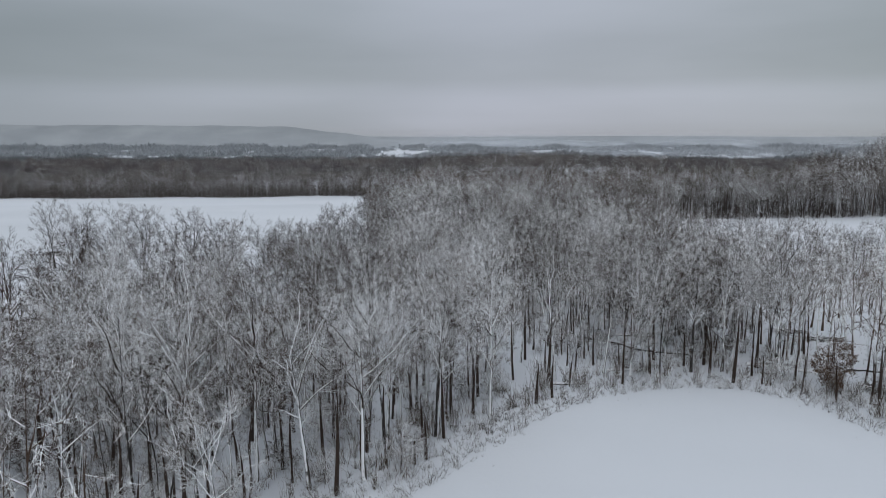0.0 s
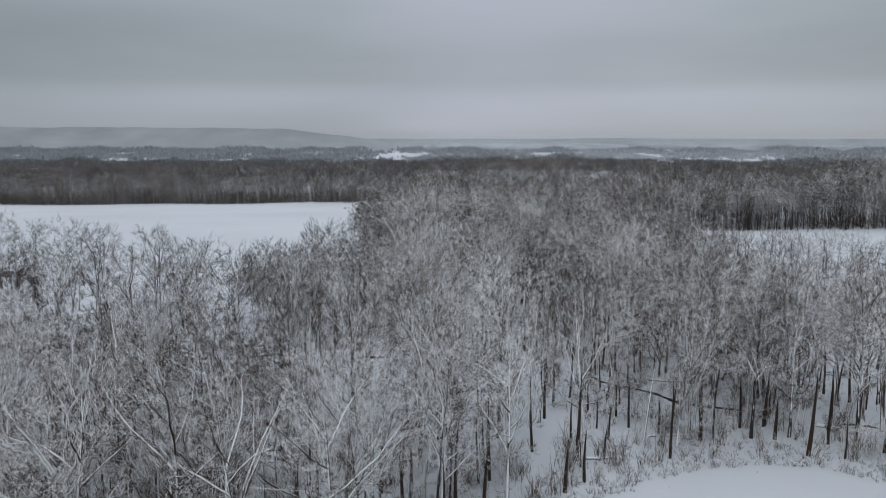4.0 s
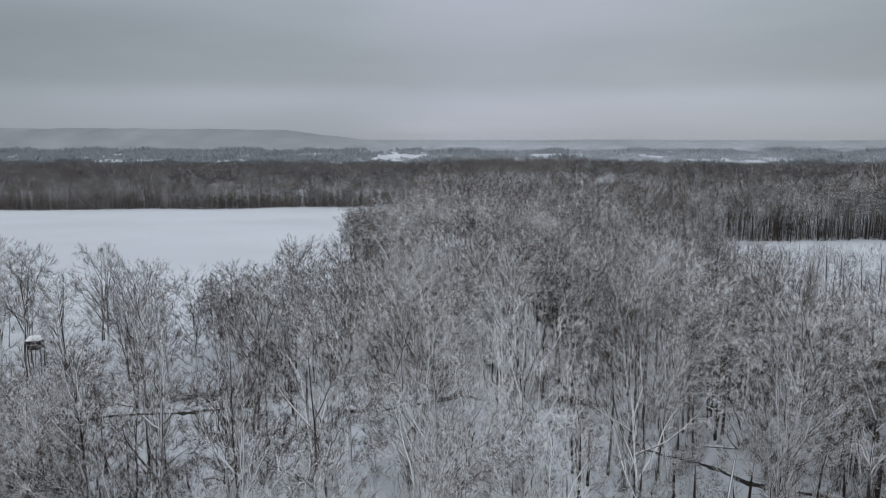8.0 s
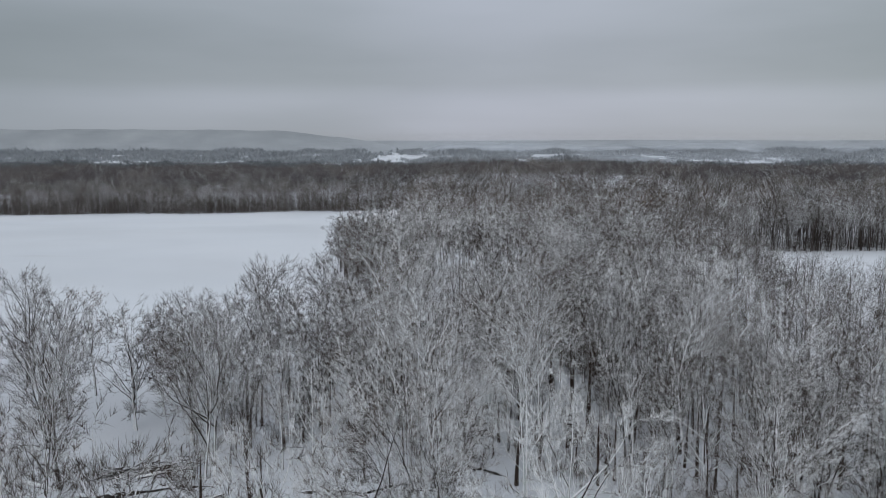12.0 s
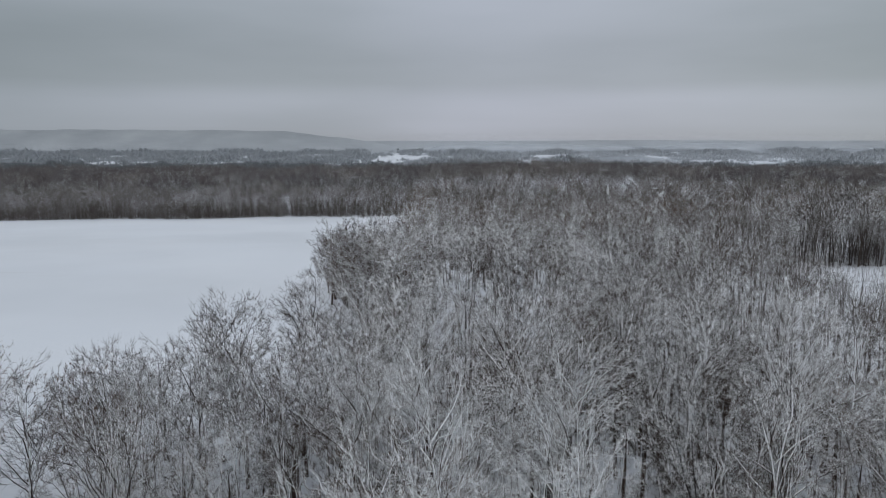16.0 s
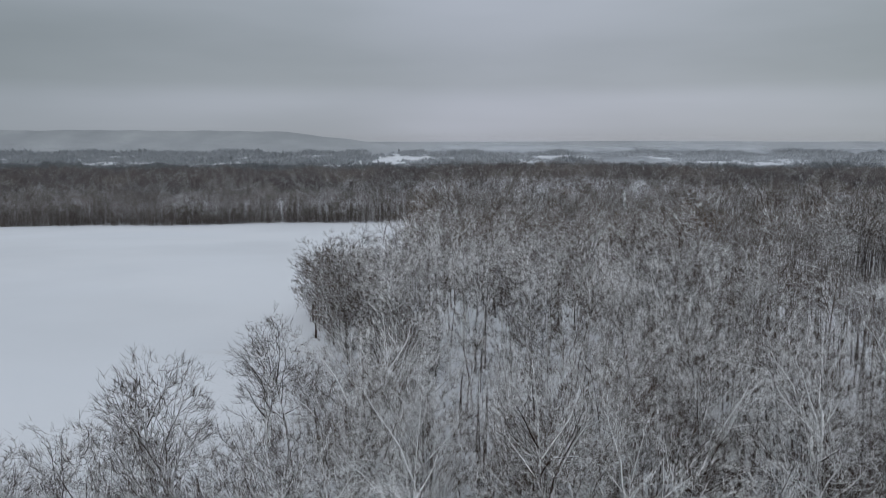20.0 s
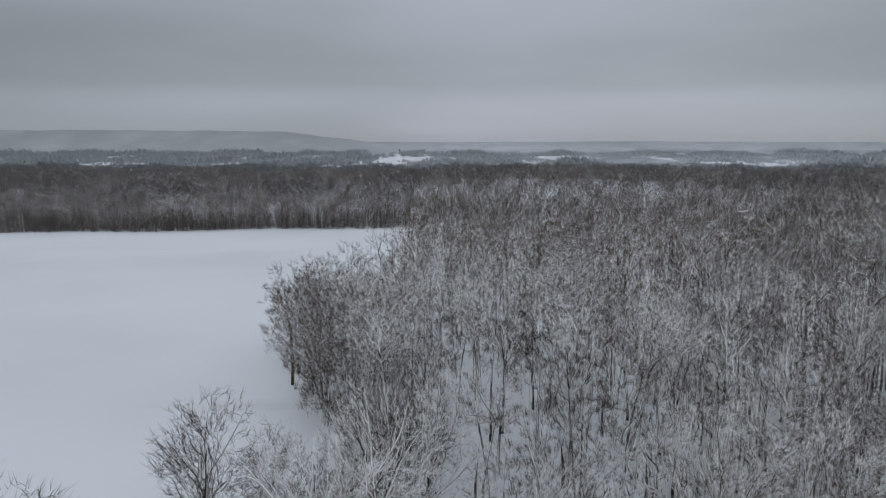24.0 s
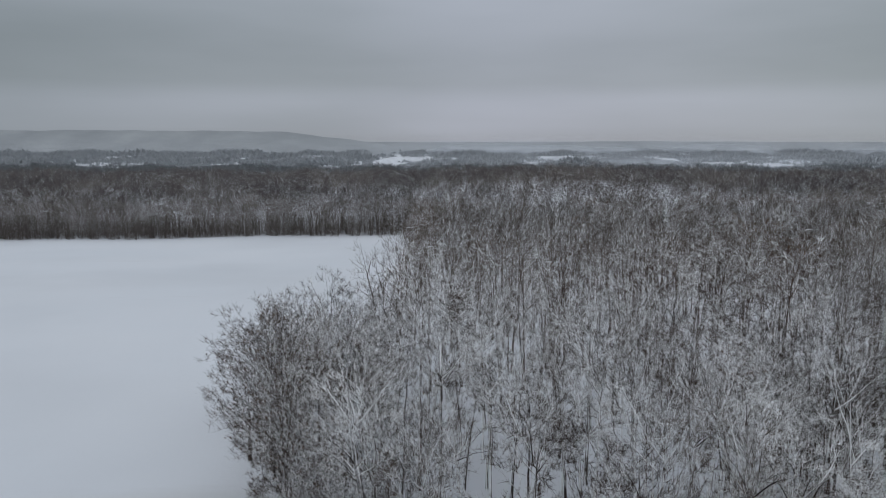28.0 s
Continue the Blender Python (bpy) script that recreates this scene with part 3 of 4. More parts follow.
def rough_tree(seed, height, wide, limbs, twigs, thick, long, trunk=True):
    """A bare tree in few triangles, for the distance: limbs that fan out and a dome of twigs."""
    g = np.random.default_rng(seed)
    s = Soup()
    if trunk:
        s.tube(limb(g, (0, 0, -0.5), (0, 0, 1), height * 0.8, 3, 0.04, 0), [0.2, 0.16, 0.1, 0.0], 4)
    az, q = g.uniform(0, 2 * math.pi, limbs), np.sqrt(g.uniform(0, 1, limbs))
    b = np.stack([np.zeros(limbs), np.zeros(limbs), g.uniform(0.3, 0.6, limbs) * height], 1)
    tip = np.stack([np.cos(az) * q * wide, np.sin(az) * q * wide, height * (0.62 + 0.33 * np.sqrt(1 - q * q * 0.9))], 1)
    s.cones(b, tip, np.full(limbs, 0.05 * thick ** 0.5))
    az, up, deep = g.uniform(0, 2 * math.pi, twigs), g.uniform(-0.25, 1, twigs), 1 - 0.5 * g.uniform(0, 1, twigs) ** 2
    flat = np.sqrt(np.clip(1 - up * up, 0, 1))
    lump = 1 + 0.18 * np.sin(az * 3 + seed) + 0.1 * np.sin(az * 5 + 2 * seed)
    rad = np.stack([np.cos(az) * flat, np.sin(az) * flat, up], 1)
    p = rad * deep[:, None] * np.stack([wide * lump, wide * lump, np.full(twigs, height * 0.44)], 1) + np.array((0, 0, height * 0.54))
    w = rad * 0.8 + np.array((0, 0, 0.35)) + g.normal(size=(twigs, 3)) * 0.45
    s.cones(p - w * 0.5 * long, p + w * g.uniform(0.2, 0.7, (twigs, 1)) * long, np.full(twigs, thick))
    return s.arrays()


def join(*arrays):
    v, t, n = [], [], 0
    for av, at in arrays:
        v.append(av), t.append(at + n)
        n += len(av)
    return np.concatenate(v), np.concatenate(t)


def column_tree(seed, height, wide, twigs, thick):
    """A tree of a wood's edge, with twigs from the ground to the top."""
    g = np.random.default_rng(seed)
    s = Soup()
    for k in range(3):
        s.tube(limb(g, (g.normal() * wide * 0.4, g.normal() * wide * 0.4, -0.5), (0, 0, 1), height * g.uniform(0.5, 0.9), 3, 0.05, 0), [0.13, 0.11, 0.07, 0.0], 4)
    f = 0.95 * g.uniform(0, 1, twigs) ** 1.25
    az, q = g.uniform(0, 2 * math.pi, twigs), np.sqrt(g.uniform(0, 1, twigs)) * wide * (0.55 + 0.9 * f) * np.sqrt(1.02 - f ** 3)
    p = np.stack([np.cos(az) * q, np.sin(az) * q, f * height], 1)
    w = np.stack([np.cos(az) * 0.7, np.sin(az) * 0.7, 0.5 + 0 * q], 1) + g.normal(size=(twigs, 3)) * 0.5
    s.cones(p, p + w * g.uniform(0.6, 1.3, (twigs, 1)) * 1.15, np.full(twigs, thick))
    return s.arrays()


GROWN = [join(*dome(sd, h, 0.32, w, 6, 4, 2, thick=1.7, fringe=1, fan=46)[:3]) for sd, h, w in ((81, 19.5, 4.6), (82, 18, 4.2), (83, 20.5, 4.8), (84, 17, 4.0), (85, 19, 4.4))]
CLUMP = [join(*dome(sd, h, 0.18, w, 8, 6, 3, stems=3, girth=0.010, thick=1.4, fan=24, fringe=1)[:3]) for sd, h, w in ((86, 16.5, 4.0), (87, 14, 3.4), (88, 18, 4.2))]
YOUNG = [rough_tree(s, h, w, 34, 420, 0.026, 1.15) for s, h, w in ((47, 16, 4.0), (48, 17.5, 4.4), (49, 15, 3.7))]
MID = [rough_tree(s, h, w, 26, 300, 0.042, 1.3) for s, h, w in ((51, 16, 4.0), (52, 17.5, 4.8), (53, 14.5, 3.6), (54, 18.5, 4.4))]
EDGE = [column_tree(s, h, 2.8, 340, 0.045) for s, h in ((56, 15), (57, 17), (58, 14), (59, 16))]
BACK = [rough_tree(s, h, w, 3, 130, 0.085, 1.5, False) for s, h, w in ((61, 16, 4.8), (62, 18.5, 5.8), (63, 14.5, 4.2), (66, 17, 5.2))]
FARTHER = [rough_tree(s, h, w, 4, 60, 0.17, 2.6, False) for s, h, w in ((64, 17, 7.0), (65, 19, 8.0))]
AFAR = [rough_tree(s, h, w, 2, 30, 0.5, 4.0, False) for s, h, w in ((71, 16, 8), (72, 18, 9.5))]
HAZY = [rough_tree(s, h, w, 2, 26, 1.6, 7.0, False) for s, h, w in ((73, 17, 20), (74, 20, 24))]


def spread(name, label, region, cell, gap, patterns, low, high, mat, x0, x1, y0, y1, kinds=4):
    """Woods over a region: square stands of trees that share a few meshes, and single trees, joined, where the region's rim cuts a square."""
    grove = []
    for k in range(kinds):
        n = int(round(cell / gap))
        g = cell / n
        i, j = np.meshgrid(np.arange(n), np.arange(n))
        px = ((i + 0.5 + rng.uniform(-0.4, 0.4, i.shape)) * g - cell / 2).ravel()
        py = ((j + 0.5 + rng.uniform(-0.4, 0.4, i.shape)) * g - cell / 2).ravel()
        turn, size, which = rng.uniform(0, 2 * math.pi, n * n), rng.uniform(low, high, n * n), rng.integers(len(patterns), size=n * n)
        bits = []
        for x, y, a, z, w in zip(px, py, turn, size, which):
            v, t = patterns[w]
            m = np.array(((math.cos(a), math.sin(a), 0), (-math.sin(a), math.cos(a), 0), (0, 0, 1))) * z
            bits.append((v @ m + np.array((x, y, 0)), t))
        grove.append(mesh_of(name, *join(*bits), mat))
    rest_x, rest_y = [], []
    for cx in np.arange(x0 + cell / 2, x1, cell):
        for cy in np.arange(y0 + cell / 2, y1, cell):
            ux, uy = np.meshgrid(np.linspace(-0.5, 0.5, 5) * cell + cx, np.linspace(-0.5, 0.5, 5) * cell + cy)
            fit = region(ux.ravel(), uy.ravel())
            if fit.all():
                ob = new(name, grove[rng.integers(kinds)])
                sx = float(land(cx + 5, cy) - land(cx - 5, cy)) / 10
                sy = float(land(cx, cy + 5) - land(cx, cy - 5)) / 10
                ob.matrix_basis = pose(cx, cy, float(land(cx, cy)), math.degrees(math.atan(sy)), -math.degrees(math.atan(sx)), 0) @ pose(0, 0, 0, 0, 0, 90 * int(rng.integers(4)))
                tagged(ob, label, "woods", name.replace("_", " "), "stuff")
            elif fit.any():
                n = int(round(cell / gap))
                i, j = np.meshgrid(np.arange(n), np.arange(n))
                px = ((i + 0.5 + rng.uniform(-0.4, 0.4, i.shape)) * cell / n - cell / 2 + cx).ravel()
                py = ((j + 0.5 + rng.uniform(-0.4, 0.4, i.shape)) * cell / n - cell / 2 + cy).ravel()
                ok = region(px, py)
                rest_x.append(px[ok]), rest_y.append(py[ok])
    if rest_x:
        x, y = np.concatenate(rest_x), np.concatenate(rest_y)
        woods(name + "_rim", label + ", thinning at the rim", x, y, patterns, rng.uniform(low, high, len(x)), mat)


def swell(x, y, deep):
    """Stands of older and younger trees, so that the canopy's top line rises and falls."""
    return 1 + deep * (np.sin(x * 0.067 + 1.7 * np.sin(y * 0.013)) + 0.8 * np.sin(x * 0.031 + y * 0.021 + 1.1) + 0.6 * np.sin(x * 0.118 - y * 0.008))


def far_woods():
    def side(x, y):
        return wooded(x, y) & ~inside(NEAR, x, y) & in_view(x, y, 8) & (y < 300) & (y > 40) & (margin_to(LAWN, x, y) > 6) & ~((x < -14) & (y > 186)) & ~((x < -28) & (y > 112)) & ~((x > 50) & (y > 140))
    spread("bare_woods", "bare grey deciduous trees dusted with snow", side, 12, 6.0, GROWN, 0.75, 1.1, MAT_CROWN, -140, 148, 36, 306)
    gx, gy = scatter(-140, -28, 112, 190, 6.0)
    ok = wooded(gx, gy) & ~inside(NEAR, gx, gy) & in_view(gx, gy, 8) & (rng.uniform(size=len(gx)) < np.where(gy > 128, 0.10, 0.45))
    woods("hedgerow_trees", "thin row of bare trees along the near side of the field", gx[ok], gy[ok], CLUMP, rng.uniform(0.75, 1.1, ok.sum()), MAT_CROWN)

    gx, gy = scatter(48, 160, 140, 300, 5.0)
    ok = wooded(gx, gy) & ~inside(NEAR, gx, gy) & in_view(gx, gy, 8)
    low = np.where((gx > 62) & (gy < 268), rng.uniform(0.50, 0.70, len(gx)), rng.uniform(0.78, 1.0, len(gx)))
    woods("young_woods", "younger bare woods before a small pasture", gx[ok], gy[ok], YOUNG, low[ok], MAT_WOODS)

    def middle(x, y):
        return wooded(x, y) & ~inside(NEAR, x, y) & in_view(x, y, 10) & ((y >= 300) | (x >= 148)) & (x > -28) & (y < 484) & ~((margin_to(LEFT_FIELD, x, y) < 9) & (y > 262) & (y < 440))
    spread("middle_woods", "bare woods between two fields dusted with snow", middle, 24, 5.4, MID, 0.68, 1.2, MAT_WOODS, -28, 332, 250, 490)

    def edge(x, y):
        # the wall of trees that faces the field
        return wooded(x, y) & (x < -11) & (y > 425) & (y < 478 + 0.08 * (x + 60) + 24) & in_view(x, y, 10)
    gx, gy = scatter(-340, -10, 425, 510, 3.6)
    ok = edge(gx, gy)
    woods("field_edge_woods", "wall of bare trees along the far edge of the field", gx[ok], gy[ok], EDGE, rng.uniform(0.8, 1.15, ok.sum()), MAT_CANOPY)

    gx, gy = scatter(86, 240, 258, 304, 3.9)
    ok = wooded(gx, gy) & (margin_to(RIGHT_FIELD, gx, gy) < 21) & (gy > 262)
    woods("pasture_edge_woods", "wall of bare trees along a small snowy pasture", gx[ok], gy[ok], EDGE, rng.uniform(0.85, 1.15, ok.sum()), MAT_WOODS)

    def canopy(x, y):
        return wooded(x, y) & in_view(x, y, 10) & ~edge(x, y) & (y < 830) & (((y >= 484) & (x >= -28)) | ((y >= 484) & (x < -28)) | ((y > 440) & (x < -150)) | (x > 332))
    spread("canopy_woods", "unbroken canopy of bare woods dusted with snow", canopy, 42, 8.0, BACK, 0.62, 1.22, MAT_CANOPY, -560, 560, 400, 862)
    gx, gy = scatter(-760, 760, 820, 1200, 13.0)
    ok = in_view(gx, gy, 10)
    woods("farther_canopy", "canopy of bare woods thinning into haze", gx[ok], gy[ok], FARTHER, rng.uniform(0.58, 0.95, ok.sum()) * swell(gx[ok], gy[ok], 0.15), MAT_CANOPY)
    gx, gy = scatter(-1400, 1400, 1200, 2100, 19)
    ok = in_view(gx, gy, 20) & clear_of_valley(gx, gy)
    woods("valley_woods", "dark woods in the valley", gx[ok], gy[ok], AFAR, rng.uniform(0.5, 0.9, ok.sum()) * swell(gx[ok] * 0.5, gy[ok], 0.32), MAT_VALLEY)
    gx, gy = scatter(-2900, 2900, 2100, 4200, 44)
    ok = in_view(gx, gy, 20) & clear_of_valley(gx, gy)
    woods("distant_woods", "distant hazy woods in the valley", gx[ok], gy[ok], HAZY, rng.uniform(0.8, 1.2, ok.sum()) * swell(gx[ok] * 0.25, gy[ok] * 0.5, 0.35), MAT_HAZED_WOODS)


def clear_of_valley(x, y):
    """Snowy farmland lies open here and there in the valley."""
    out = np.ones(np.shape(x), bool)
    for cx, cy, rx, ry in VALLEY:
        out &= ((x - cx) / rx) ** 2 + ((y - cy) / ry) ** 2 > 1
    return out


VALLEY = [(-190, 2850, 60, 560), (-90, 2900, 55, 480), (420, 2850, 60, 520), (520, 3000, 50, 380), (-330, 3700, 130, 420), (760, 3100, 90, 420), (900, 2300, 130, 200)]
far_woods()


# ---- brush, brook and fallen wood ----
def tuft(seed, height, stems, wide, thick):
    g = np.random.default_rng(seed)
    s = Soup()
    b = np.concatenate([g.normal(size=(stems, 2)) * wide * 0.3, np.full((stems, 1), -0.05)], 1)
    d = np.concatenate([g.normal(size=(stems, 2)) * wide * 0.45, g.uniform(0.45, 1.0, (stems, 1)) * height], 1)
    s.cones(b, b + d, np.full(stems, thick))
    f = g.uniform(0.35, 0.9, (stems * 2, 1))
    b2, d2 = np.repeat(b, 2, 0) + np.repeat(d, 2, 0) * f, np.repeat(d, 2, 0) * 0.3 + g.normal(size=(stems * 2, 3)) * height * 0.2
    s.cones(b2, b2 + d2, np.full(stems * 2, thick * 0.7))
    return s.arrays()


TUFTS = [tuft(s, h, n, w, 0.02) for s, h, n, w in ((91, 0.8, 12, 0.6), (92, 1.3, 14, 0.8), (93, 0.6, 10, 0.7))]
SHRUBS = [tuft(s, h, n, w, 0.028) for s, h, n, w in ((94, 2.6, 26, 1.2), (95, 3.6, 30, 1.5), (96, 2.0, 24, 1.3))]
POLES = [rough_tree(s, h, 1.1, 9, 44, 0.014, 0.8) for s, h in ((97, 8.5), (98, 11), (99, 6.5))]


def undergrowth():
    gx, gy = scatter(-30, 75, 40, 112, 0.95)
    m = margin_to(LAWN, gx, gy)
    ok = wooded(gx, gy) & (m < 8.5) & (rng.uniform(size=len(gx)) < np.clip(1.2 - m / 9, 0, 1)) & (gx > -26)
    woods("lawn_edge_brush", "snow-flecked dead grass and brush bordering the lawn", gx[ok], gy[ok], TUFTS, rng.uniform(0.5, 1.25, ok.sum()), MAT_BRUSH)
    gx, gy = scatter(-10, 50, 50, 96, 2.3)
    m = margin_to(LAWN, gx, gy)
    ok = inside(LAWN, gx, gy) & (m < 5) & (rng.uniform(size=len(gx)) < 0.35 - 0.06 * m)
    woods("lawn_tufts", "scattered tips of dead grass poking through the snow", gx[ok], gy[ok], TUFTS, rng.uniform(0.12, 0.35, ok.sum()), MAT_BRUSH)
    gx, gy = scatter(-60, 60, 50, 260, 2.6)
    ok = wooded(gx, gy) & (margin_to(LAWN, gx, gy) > 3) & (to_way(gx, gy) > 1.2) & ~grove(gx, gy) & (bell(gx, gy, -4, 138, 26, 9) < 0.6) & (rng.uniform(size=len(gx)) / airy(gx, gy) < 0.42 + 0.35 * np.sin(gx * 0.13) * np.sin(gy * 0.09 + 1) + 0.4 * (margin_to(LAWN, gx, gy) < 14))
    woods("undergrowth", "snow-covered shrubs on the woodland floor", gx[ok], gy[ok], SHRUBS, rng.uniform(0.5, 1.2, ok.sum()), MAT_BRUSH)
    gx, gy = scatter(-60, 60, 50, 260, 4.2)
    ok = wooded(gx, gy) & (rng.uniform(size=len(gx)) < sparse(gx, gy)) & (margin_to(LAWN, gx, gy) > 4) & (to_way(gx, gy) > 1.2)
    woods("saplings", "thin bare saplings standing close among the trees", gx[ok], gy[ok], POLES, rng.uniform(0.7, 1.3, ok.sum()), MAT_CROWN)


undergrowth()


def brook():
    """A narrow winding ditch: dark cut banks with an icy bed between."""
    g = np.random.default_rng(8)
    pts = []
    for (ax, ay), (bx, by) in zip(WAY, WAY[1:]):
        k = max(2, int(math.hypot(bx - ax, by - ay) / 0.7))
        pts += [(ax + (bx - ax) * i / k, ay + (by - ay) * i / k) for i in range(k)]
    pts = np.array(pts)
    pts[:, 0] += 0.5 * np.sin(np.arange(len(pts)) * 0.35) + g.normal(size=len(pts)) * 0.12
    pts[:, 1] += 0.5 * np.cos(np.arange(len(pts)) * 0.27) + g.normal(size=len(pts)) * 0.12
    d = np.gradient(pts, axis=0)
    side = np.stack([-d[:, 1], d[:, 0]], 1) / (np.linalg.norm(d, axis=1)[:, None] + 1e-9)
    n = len(pts)
    half = 0.08 + 0.5 * g.uniform(size=n) * np.clip(np.sin(np.arange(n) * 0.23) + 0.5 * np.sin(np.arange(n) * 0.61), 0, 1)
    # snow bridges the ditch where it is narrowest
    under = np.clip(1.5 * np.sin(np.arange(n) * 0.11 + 0.6) + np.sin(np.arange(n) * 0.29) - 0.1, 0, 1)
    rows = []
    for off, lift in ((-1.5, -0.02), (-1.0, 0.10), (-0.5, 0.03), (0.5, 0.03), (0.9, 0.22), (1.6, -0.02)):
        p = pts + side * (half * off)[:, None]
        rows.append(np.stack([p[:, 0], p[:, 1], land(p[:, 0], p[:, 1]) + lift + 0.05 * g.uniform(size=n) - 0.6 * under], 1))
    v = np.concatenate(rows)
    i = np.arange(n - 1)
    t = np.concatenate([np.concatenate([np.stack([i + o * n, i + 1 + o * n, i + 1 + o * n + n], 1), np.stack([i + o * n, i + 1 + o * n + n, i + o * n + n], 1)]) for o in range(5)])
    ob = new("brook", mesh_of("brook", v, t[:, ::-1], MAT_EARTH))
    tagged(ob, "narrow winding brook with dark wet banks in the snow", "brook", kind="structure")


brook()


def fallen_log(x, y, length, turn, radius):
    g = np.random.default_rng(int(abs(x * 13 + y * 7)))
    s = Soup()
    pts = limb(g, (0, 0, radius * 0.6), (1, 0, 0.03), length, 6, 0.05, 0)
    s.tube(pts, [radius * (1 - 0.09 * i) for i in range(7)], 7)
    for k in range(5):
        p, e = along(pts, g.uniform(0.4, 0.95))
        b = limb(g, p, tilt_off(g, e, 50) + np.array((0, 0, 0.4)), length * g.uniform(0.12, 0.3), 3, 0.15, 0.05)
        s.tube(b, [radius * 0.35, radius * 0.25, radius * 0.15, 0.0], 4)
    ob = new("fallen_log", s.mesh("fallen_log", MAT_TRUNK, True))
    ob.matrix_basis = pose(x, y, float(land(x, y)), 0, 0, turn)
    tagged(ob, "fallen dark log half buried in snow", "log", "fallen logs")


for row in ((46, 108, 9, -18, 0.28), (52, 104, 7, -30, 0.25), (15, 97, 5, 4, 0.2), (24, 104, 7, 2, 0.16), (-33, 142, 6, 10, 0.22), (-44, 140, 8, -8, 0.3), (-27, 136, 5, 30, 0.2),
            (20, 152, 6, 60, 0.2), (11, 181, 7, 8, 0.26), (-5, 160, 5, -40, 0.2), (31, 128, 6, -10, 0.18), (37, 140, 7, 15, 0.2)):
    fallen_log(*row)


# ---- things by the left-hand field ----
def part(name, bm, mat, parent, label=""):
    me = bpy.data.meshes.new(name)
    bm.to_mesh(me)
    bm.free()
    me.materials.append(mat)
    ob = new(name, me)
    ob.parent = parent
    return tagged(ob, label) if label else ob


def box(sx, sy, sz, m, bevel=0.02):
    bm = bmesh.new()
    bmesh.ops.create_cube(bm, size=1.0, matrix=m @ Matrix.Diagonal((sx, sy, sz, 1)))
    bmesh.ops.bevel(bm, geom=bm.edges[:], offset=bevel, segments=1, affect="EDGES")
    return bm


MAT_BOARD = bark_material("weathered_board", (0.025, 0.021, 0.018), (0.075, 0.066, 0.058), 0.6, 0.8, 3.0, 0.2)


def hunting_blind(x, y, turn):
    ob = new("hunting_blind")
    tagged(ob, "dark weathered hunting blind on tall wooden legs", "hunting blind")
    ob.matrix_basis = pose(x, y, float(land(x, y)), 0, 0, turn) @ Matrix.Scale(0.85, 4)
    for sx in (-1, 1):
        for sy in (-1, 1):
            part("leg", box(0.14, 0.14, 4.4, pose(sx * 0.95, sy * 0.95, 2.0, sy * -3, sx * 3, 0)), MAT_BOARD, ob)
    part("platform", box(2.4, 2.4, 0.12, pose(0, 0, 4.2)), MAT_BOARD, ob)
    for sx, sy, w, d in ((-1.05, 0, 0.08, 2.1), (1.05, 0, 0.08, 2.1), (0, 1.05, 2.02, 0.08)):
        part("wall", box(w, d, 1.7, pose(sx, sy, 5.1)), MAT_BOARD, ob)
    part("wall", box(2.02, 0.08, 0.9, pose(0, -1.05, 4.7)), MAT_BOARD, ob)
    part("lintel", box(2.02, 0.08, 0.28, pose(0, -1.05, 5.8)), MAT_BOARD, ob)
    part("roof", box(2.6, 2.6, 0.12, pose(0, 0, 6.05, 8, 0, 0)), MAT_BOARD, ob, "snow-dusted sloping roof")
    for sx in (-0.25, 0.25):
        part("ladder_rail", box(0.06, 0.08, 4.6, pose(sx, -1.75, 2.0, -15, 0, 0)), MAT_BOARD, ob)
    for k in range(9):
        part("rung", box(0.5, 0.05, 0.05, pose(0, -2.3 + 0.125 * k, 0.1 + 0.47 * k), 0.01), MAT_BOARD, ob)


hunting_blind(-59, 148, 12)


def brush_pile(x, y, length, wide, high, turn, count):
    g = np.random.default_rng(int(abs(x * 7 + y)))
    s = Soup()
    p = np.stack([g.uniform(-0.5, 0.5, count) * length, g.normal(size=count) * wide * 0.3, np.abs(g.normal(size=count)) * high * 0.35], 1)
    d = np.stack([g.normal(size=count) * 1.3, g.normal(size=count) * 0.7, g.normal(size=count) * 0.18], 1)
    s.cones(p - d, p + d, g.uniform(0.04, 0.12, count))
    for k in range(max(3, int(length / 2))):
        q = limb(g, (g.uniform(-0.5, 0.3) * length, g.normal() * wide * 0.25, high * g.uniform(0.1, 0.6)), (1, g.normal() * 0.25, 0.02), g.uniform(2, 4), 4, 0.06, 0)
        s.tube(q, [0.17, 0.16, 0.14, 0.11, 0.08], 6)
    ob = new("brush_pile", s.mesh("brush_pile", MAT_BOARD))
    ob.matrix_basis = pose(x, y, float(land(x, y)) + 0.05, 0, 0, turn)
    tagged(ob, "long dark heap of cut brush and logs dusted with snow", "brush pile", "brush piles", "stuff")


for row in ((-73, 144, 15, 2.4, 2.8, -4, 620), (-98, 184, 6, 1.6, 1.1, 4, 160), (-34, 143, 7, 1.8, 0.7, 8, 120), (66, 124, 5, 1.4, 0.7, -20, 110), (63, 130, 4, 1.2, 0.6, -14, 90), (58, 94, 4, 1.4, 0.8, -30, 120)):
    brush_pile(*row)


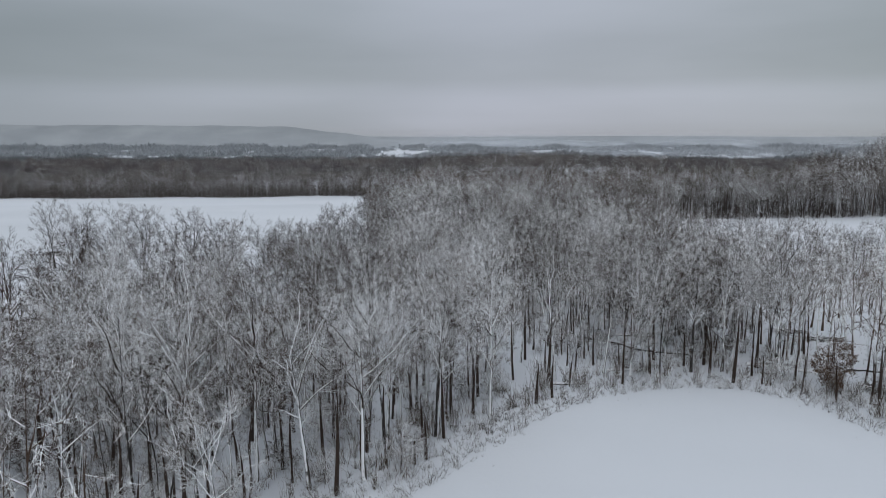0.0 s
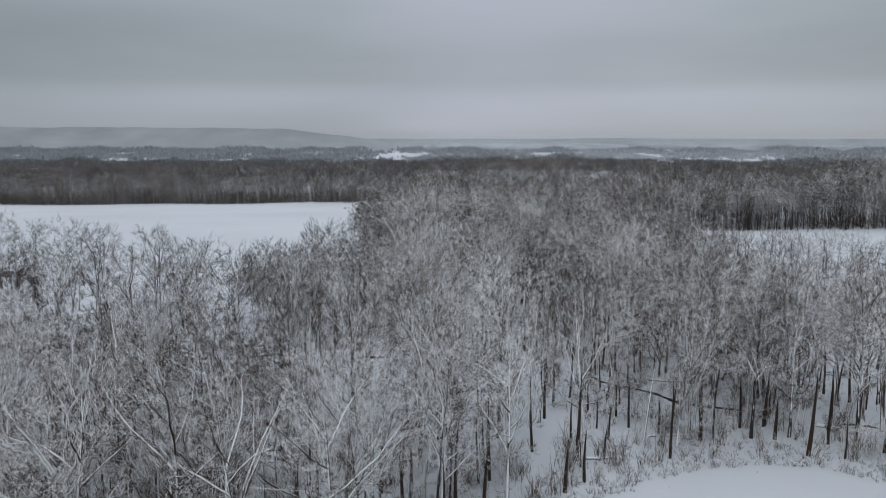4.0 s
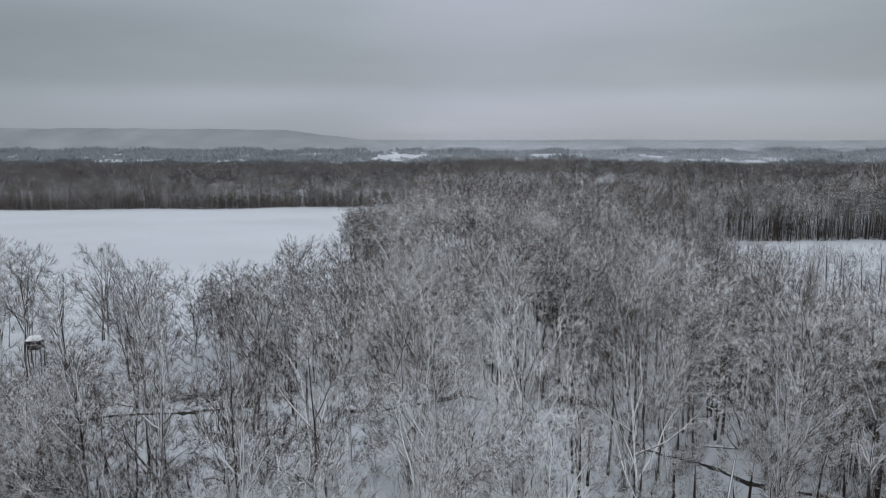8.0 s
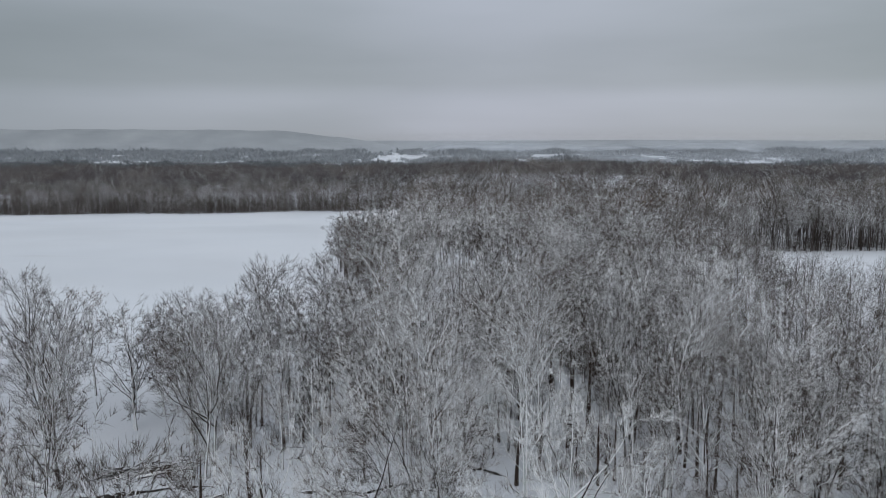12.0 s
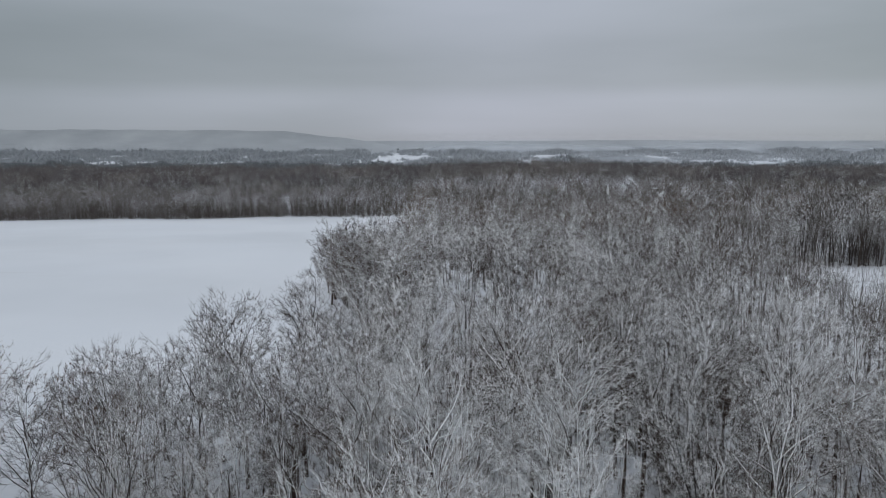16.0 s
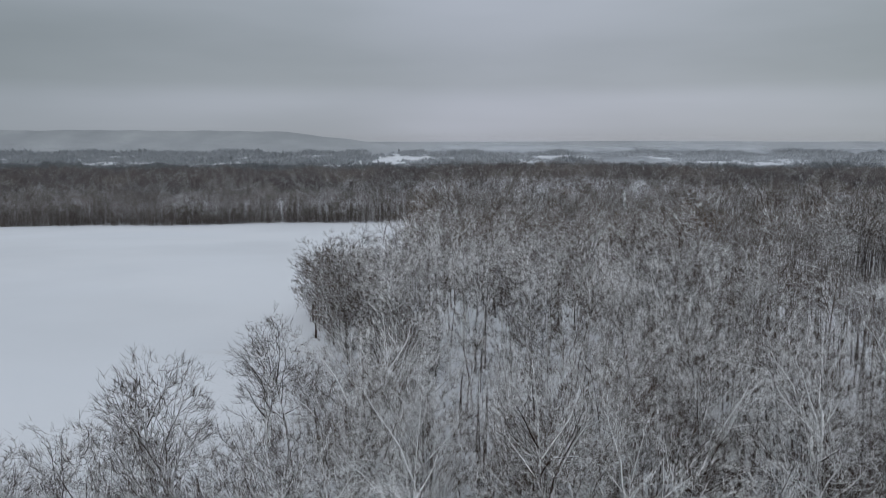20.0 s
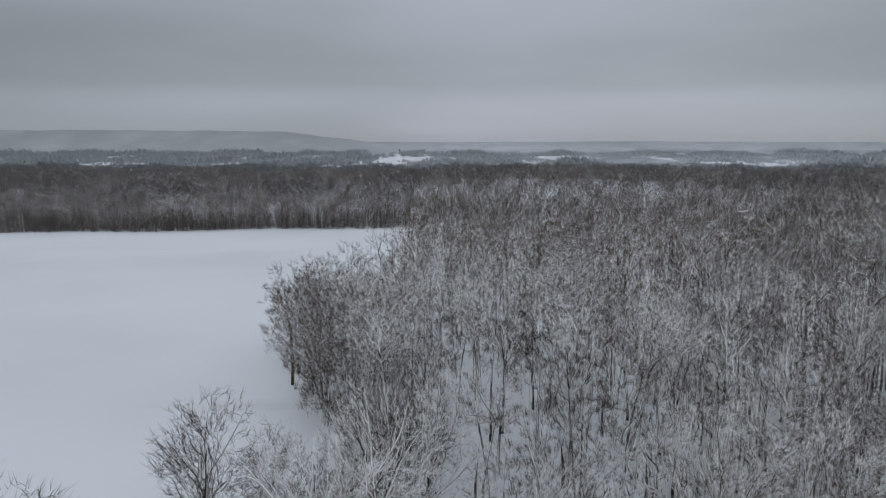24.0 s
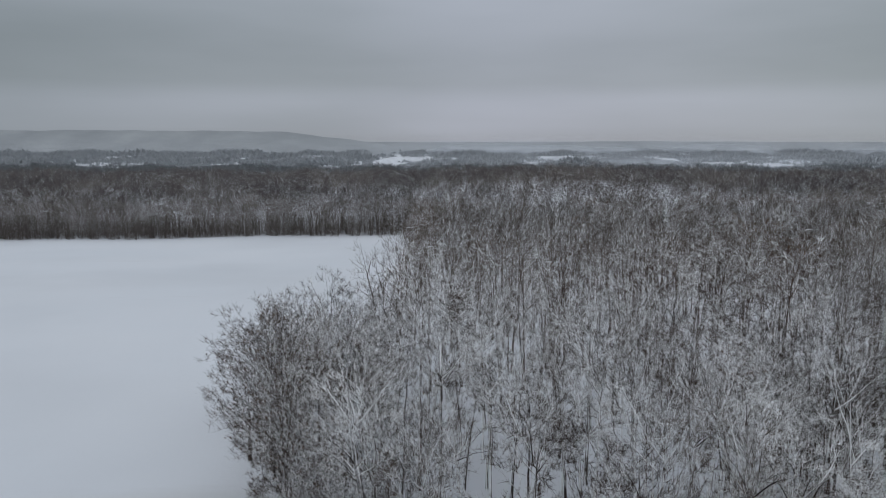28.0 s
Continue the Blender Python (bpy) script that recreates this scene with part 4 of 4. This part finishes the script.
def snowy_spruce(x, y, height):
    g = np.random.default_rng(int(x))
    ob = new("spruce_tree")
    tagged(ob, "small spire-shaped spruce white with snow", "tree")
    ob.matrix_basis = pose(x, y, float(land(x, y)))
    t, c = Soup(), Soup()
    t.tube(np.array([(0, 0, -0.3), (0, 0, height * 0.5), (0, 0, height)]), [0.22, 0.12, 0.0], 6)
    n = 420
    f = g.uniform(0.05, 0.98, n)
    az, r = g.uniform(0, 2 * math.pi, n), (1 - f) * height * 0.24 + 0.15
    b = np.stack([np.zeros(n), np.zeros(n), f * height], 1)
    tip = b + np.stack([np.cos(az) * r, np.sin(az) * r, -0.35 * r], 1)
    c.cones(b + (tip - b) * 0.3, tip, np.full(n, 0.14))
    for name, soup, mat in (("trunk", t, MAT_TRUNK), ("crown", c, MAT_SPRUCE)):
        p = new(name, soup.mesh(name, mat))
        p.parent = ob


MAT_SPRUCE = bark_material("snowy_needles", (0.02, 0.028, 0.022), (0.05, 0.06, 0.048), 0.05, 0.4, 2.0, 0.3, each=0.9)
snowy_spruce(63, 378, 20)


# ---- hills on the horizon ----
def hill(name, x0, x1, y, crest, depth, seed, mat):
    xs = np.linspace(x0, x1, 160)
    g = np.random.default_rng(seed)
    z = np.array([crest * min(1.0, 6 * i / 159, 7 * (1 - i / 159)) ** 0.8 for i in range(160)])
    for k in range(5):
        z = z + crest * 0.05 / (k + 1) * np.sin(xs * 0.002 * 2 ** k + g.uniform(0, 6))
    low = np.full(160, -95.0)
    v = np.concatenate([np.stack([xs, np.full(160, y - depth), low], 1), np.stack([xs, np.full(160, float(y)), z - 22], 1),
                        np.stack([xs, np.full(160, y + depth), low], 1)])
    i = np.arange(159)
    t = np.concatenate([np.concatenate([np.stack([i + o, i + 1 + o, i + 161 + o], 1), np.stack([i + o, i + 161 + o, i + 160 + o], 1)]) for o in (0, 160)])
    ob = new(name, mesh_of(name, v, t, mat, True))
    tagged(ob, "hazy wooded hills along the horizon", "hills", kind="structure")


hill("backdrop_hill", -4600, -250, 4300, 100, 500, 3, MAT_HAZED_HILL)
hill("backdrop_hill", -1500, 4200, 4600, 36, 400, 4, MAT_HAZED_HILL)


def mist_material(name, density, seed):
    """Drifting snow haze: thin, patchy, fading out upward."""
    m, t, b = material(name, 1.0)
    b.inputs["Base Color"].default_value = (0.70, 0.74, 0.80, 1)
    b.inputs["Specular IOR Level"].default_value = 0.0
    tc = t.nodes.new("ShaderNodeTexCoord")
    mp = t.nodes.new("ShaderNodeMapping")
    mp.inputs["Location"].default_value = (seed, 0, 0)
    mp.inputs["Scale"].default_value = (5.0, 1.0, 1.6)
    t.links.new(tc.outputs["Generated"], mp.inputs[0])
    n = nd(t, "ShaderNodeTexNoise", Scale=1.7, Detail=5.0, Roughness=0.55)
    t.links.new(mp.outputs[0], n.inputs["Vector"])
    sep = t.nodes.new("ShaderNodeSeparateXYZ")
    t.links.new(tc.outputs["Generated"], sep.inputs[0])
    fade = ramp(t, [(0.0, (1, 1, 1)), (0.35, (0.9, 0.9, 0.9)), (1.0, (0, 0, 0))], sep.outputs[2])
    # thickest ahead, where the squall comes down
    core = ramp(t, [(0.25, (0.16, 0.16, 0.16)), (0.42, (0.32, 0.32, 0.32)), (0.52, (1, 1, 1)), (0.72, (0.85, 0.85, 0.85)), (1.0, (0.55, 0.55, 0.55))], sep.outputs[0])
    patch = ramp(t, [(0.3, (0.25, 0.25, 0.25)), (0.7, (1, 1, 1))], n.outputs[0])
    alpha = mathn(t, "MULTIPLY", mathn(t, "MULTIPLY", fade, core), mathn(t, "MULTIPLY", patch, density))
    t.links.new(alpha, b.inputs["Alpha"])
    return m


def mist(y, half, low, high, density, seed):
    xs = np.linspace(-half, half, 24)
    bow = y + 0.06 * half * np.cos(xs / half * 1.5)
    v = np.concatenate([np.stack([xs, bow, np.full(24, low)], 1), np.stack([xs, bow, np.full(24, high)], 1)])
    i = np.arange(23)
    t = np.concatenate([np.stack([i, i + 1, i + 25], 1), np.stack([i, i + 25, i + 24], 1)])
    ob = new("backdrop_mist", mesh_of("backdrop_mist", v, t, mist_material("drifting_mist", density, seed), True))
    ob.visible_shadow = False
    tagged(ob, "pale snow haze hanging over the far valley", "mist", kind="structure")


mist(1340, 1100, -60, 16, 0.45, 0.0)
mist(2200, 1750, -80, 26, 0.5, 3.7)
mist(3600, 2700, -95, 62, 0.75, 8.1)
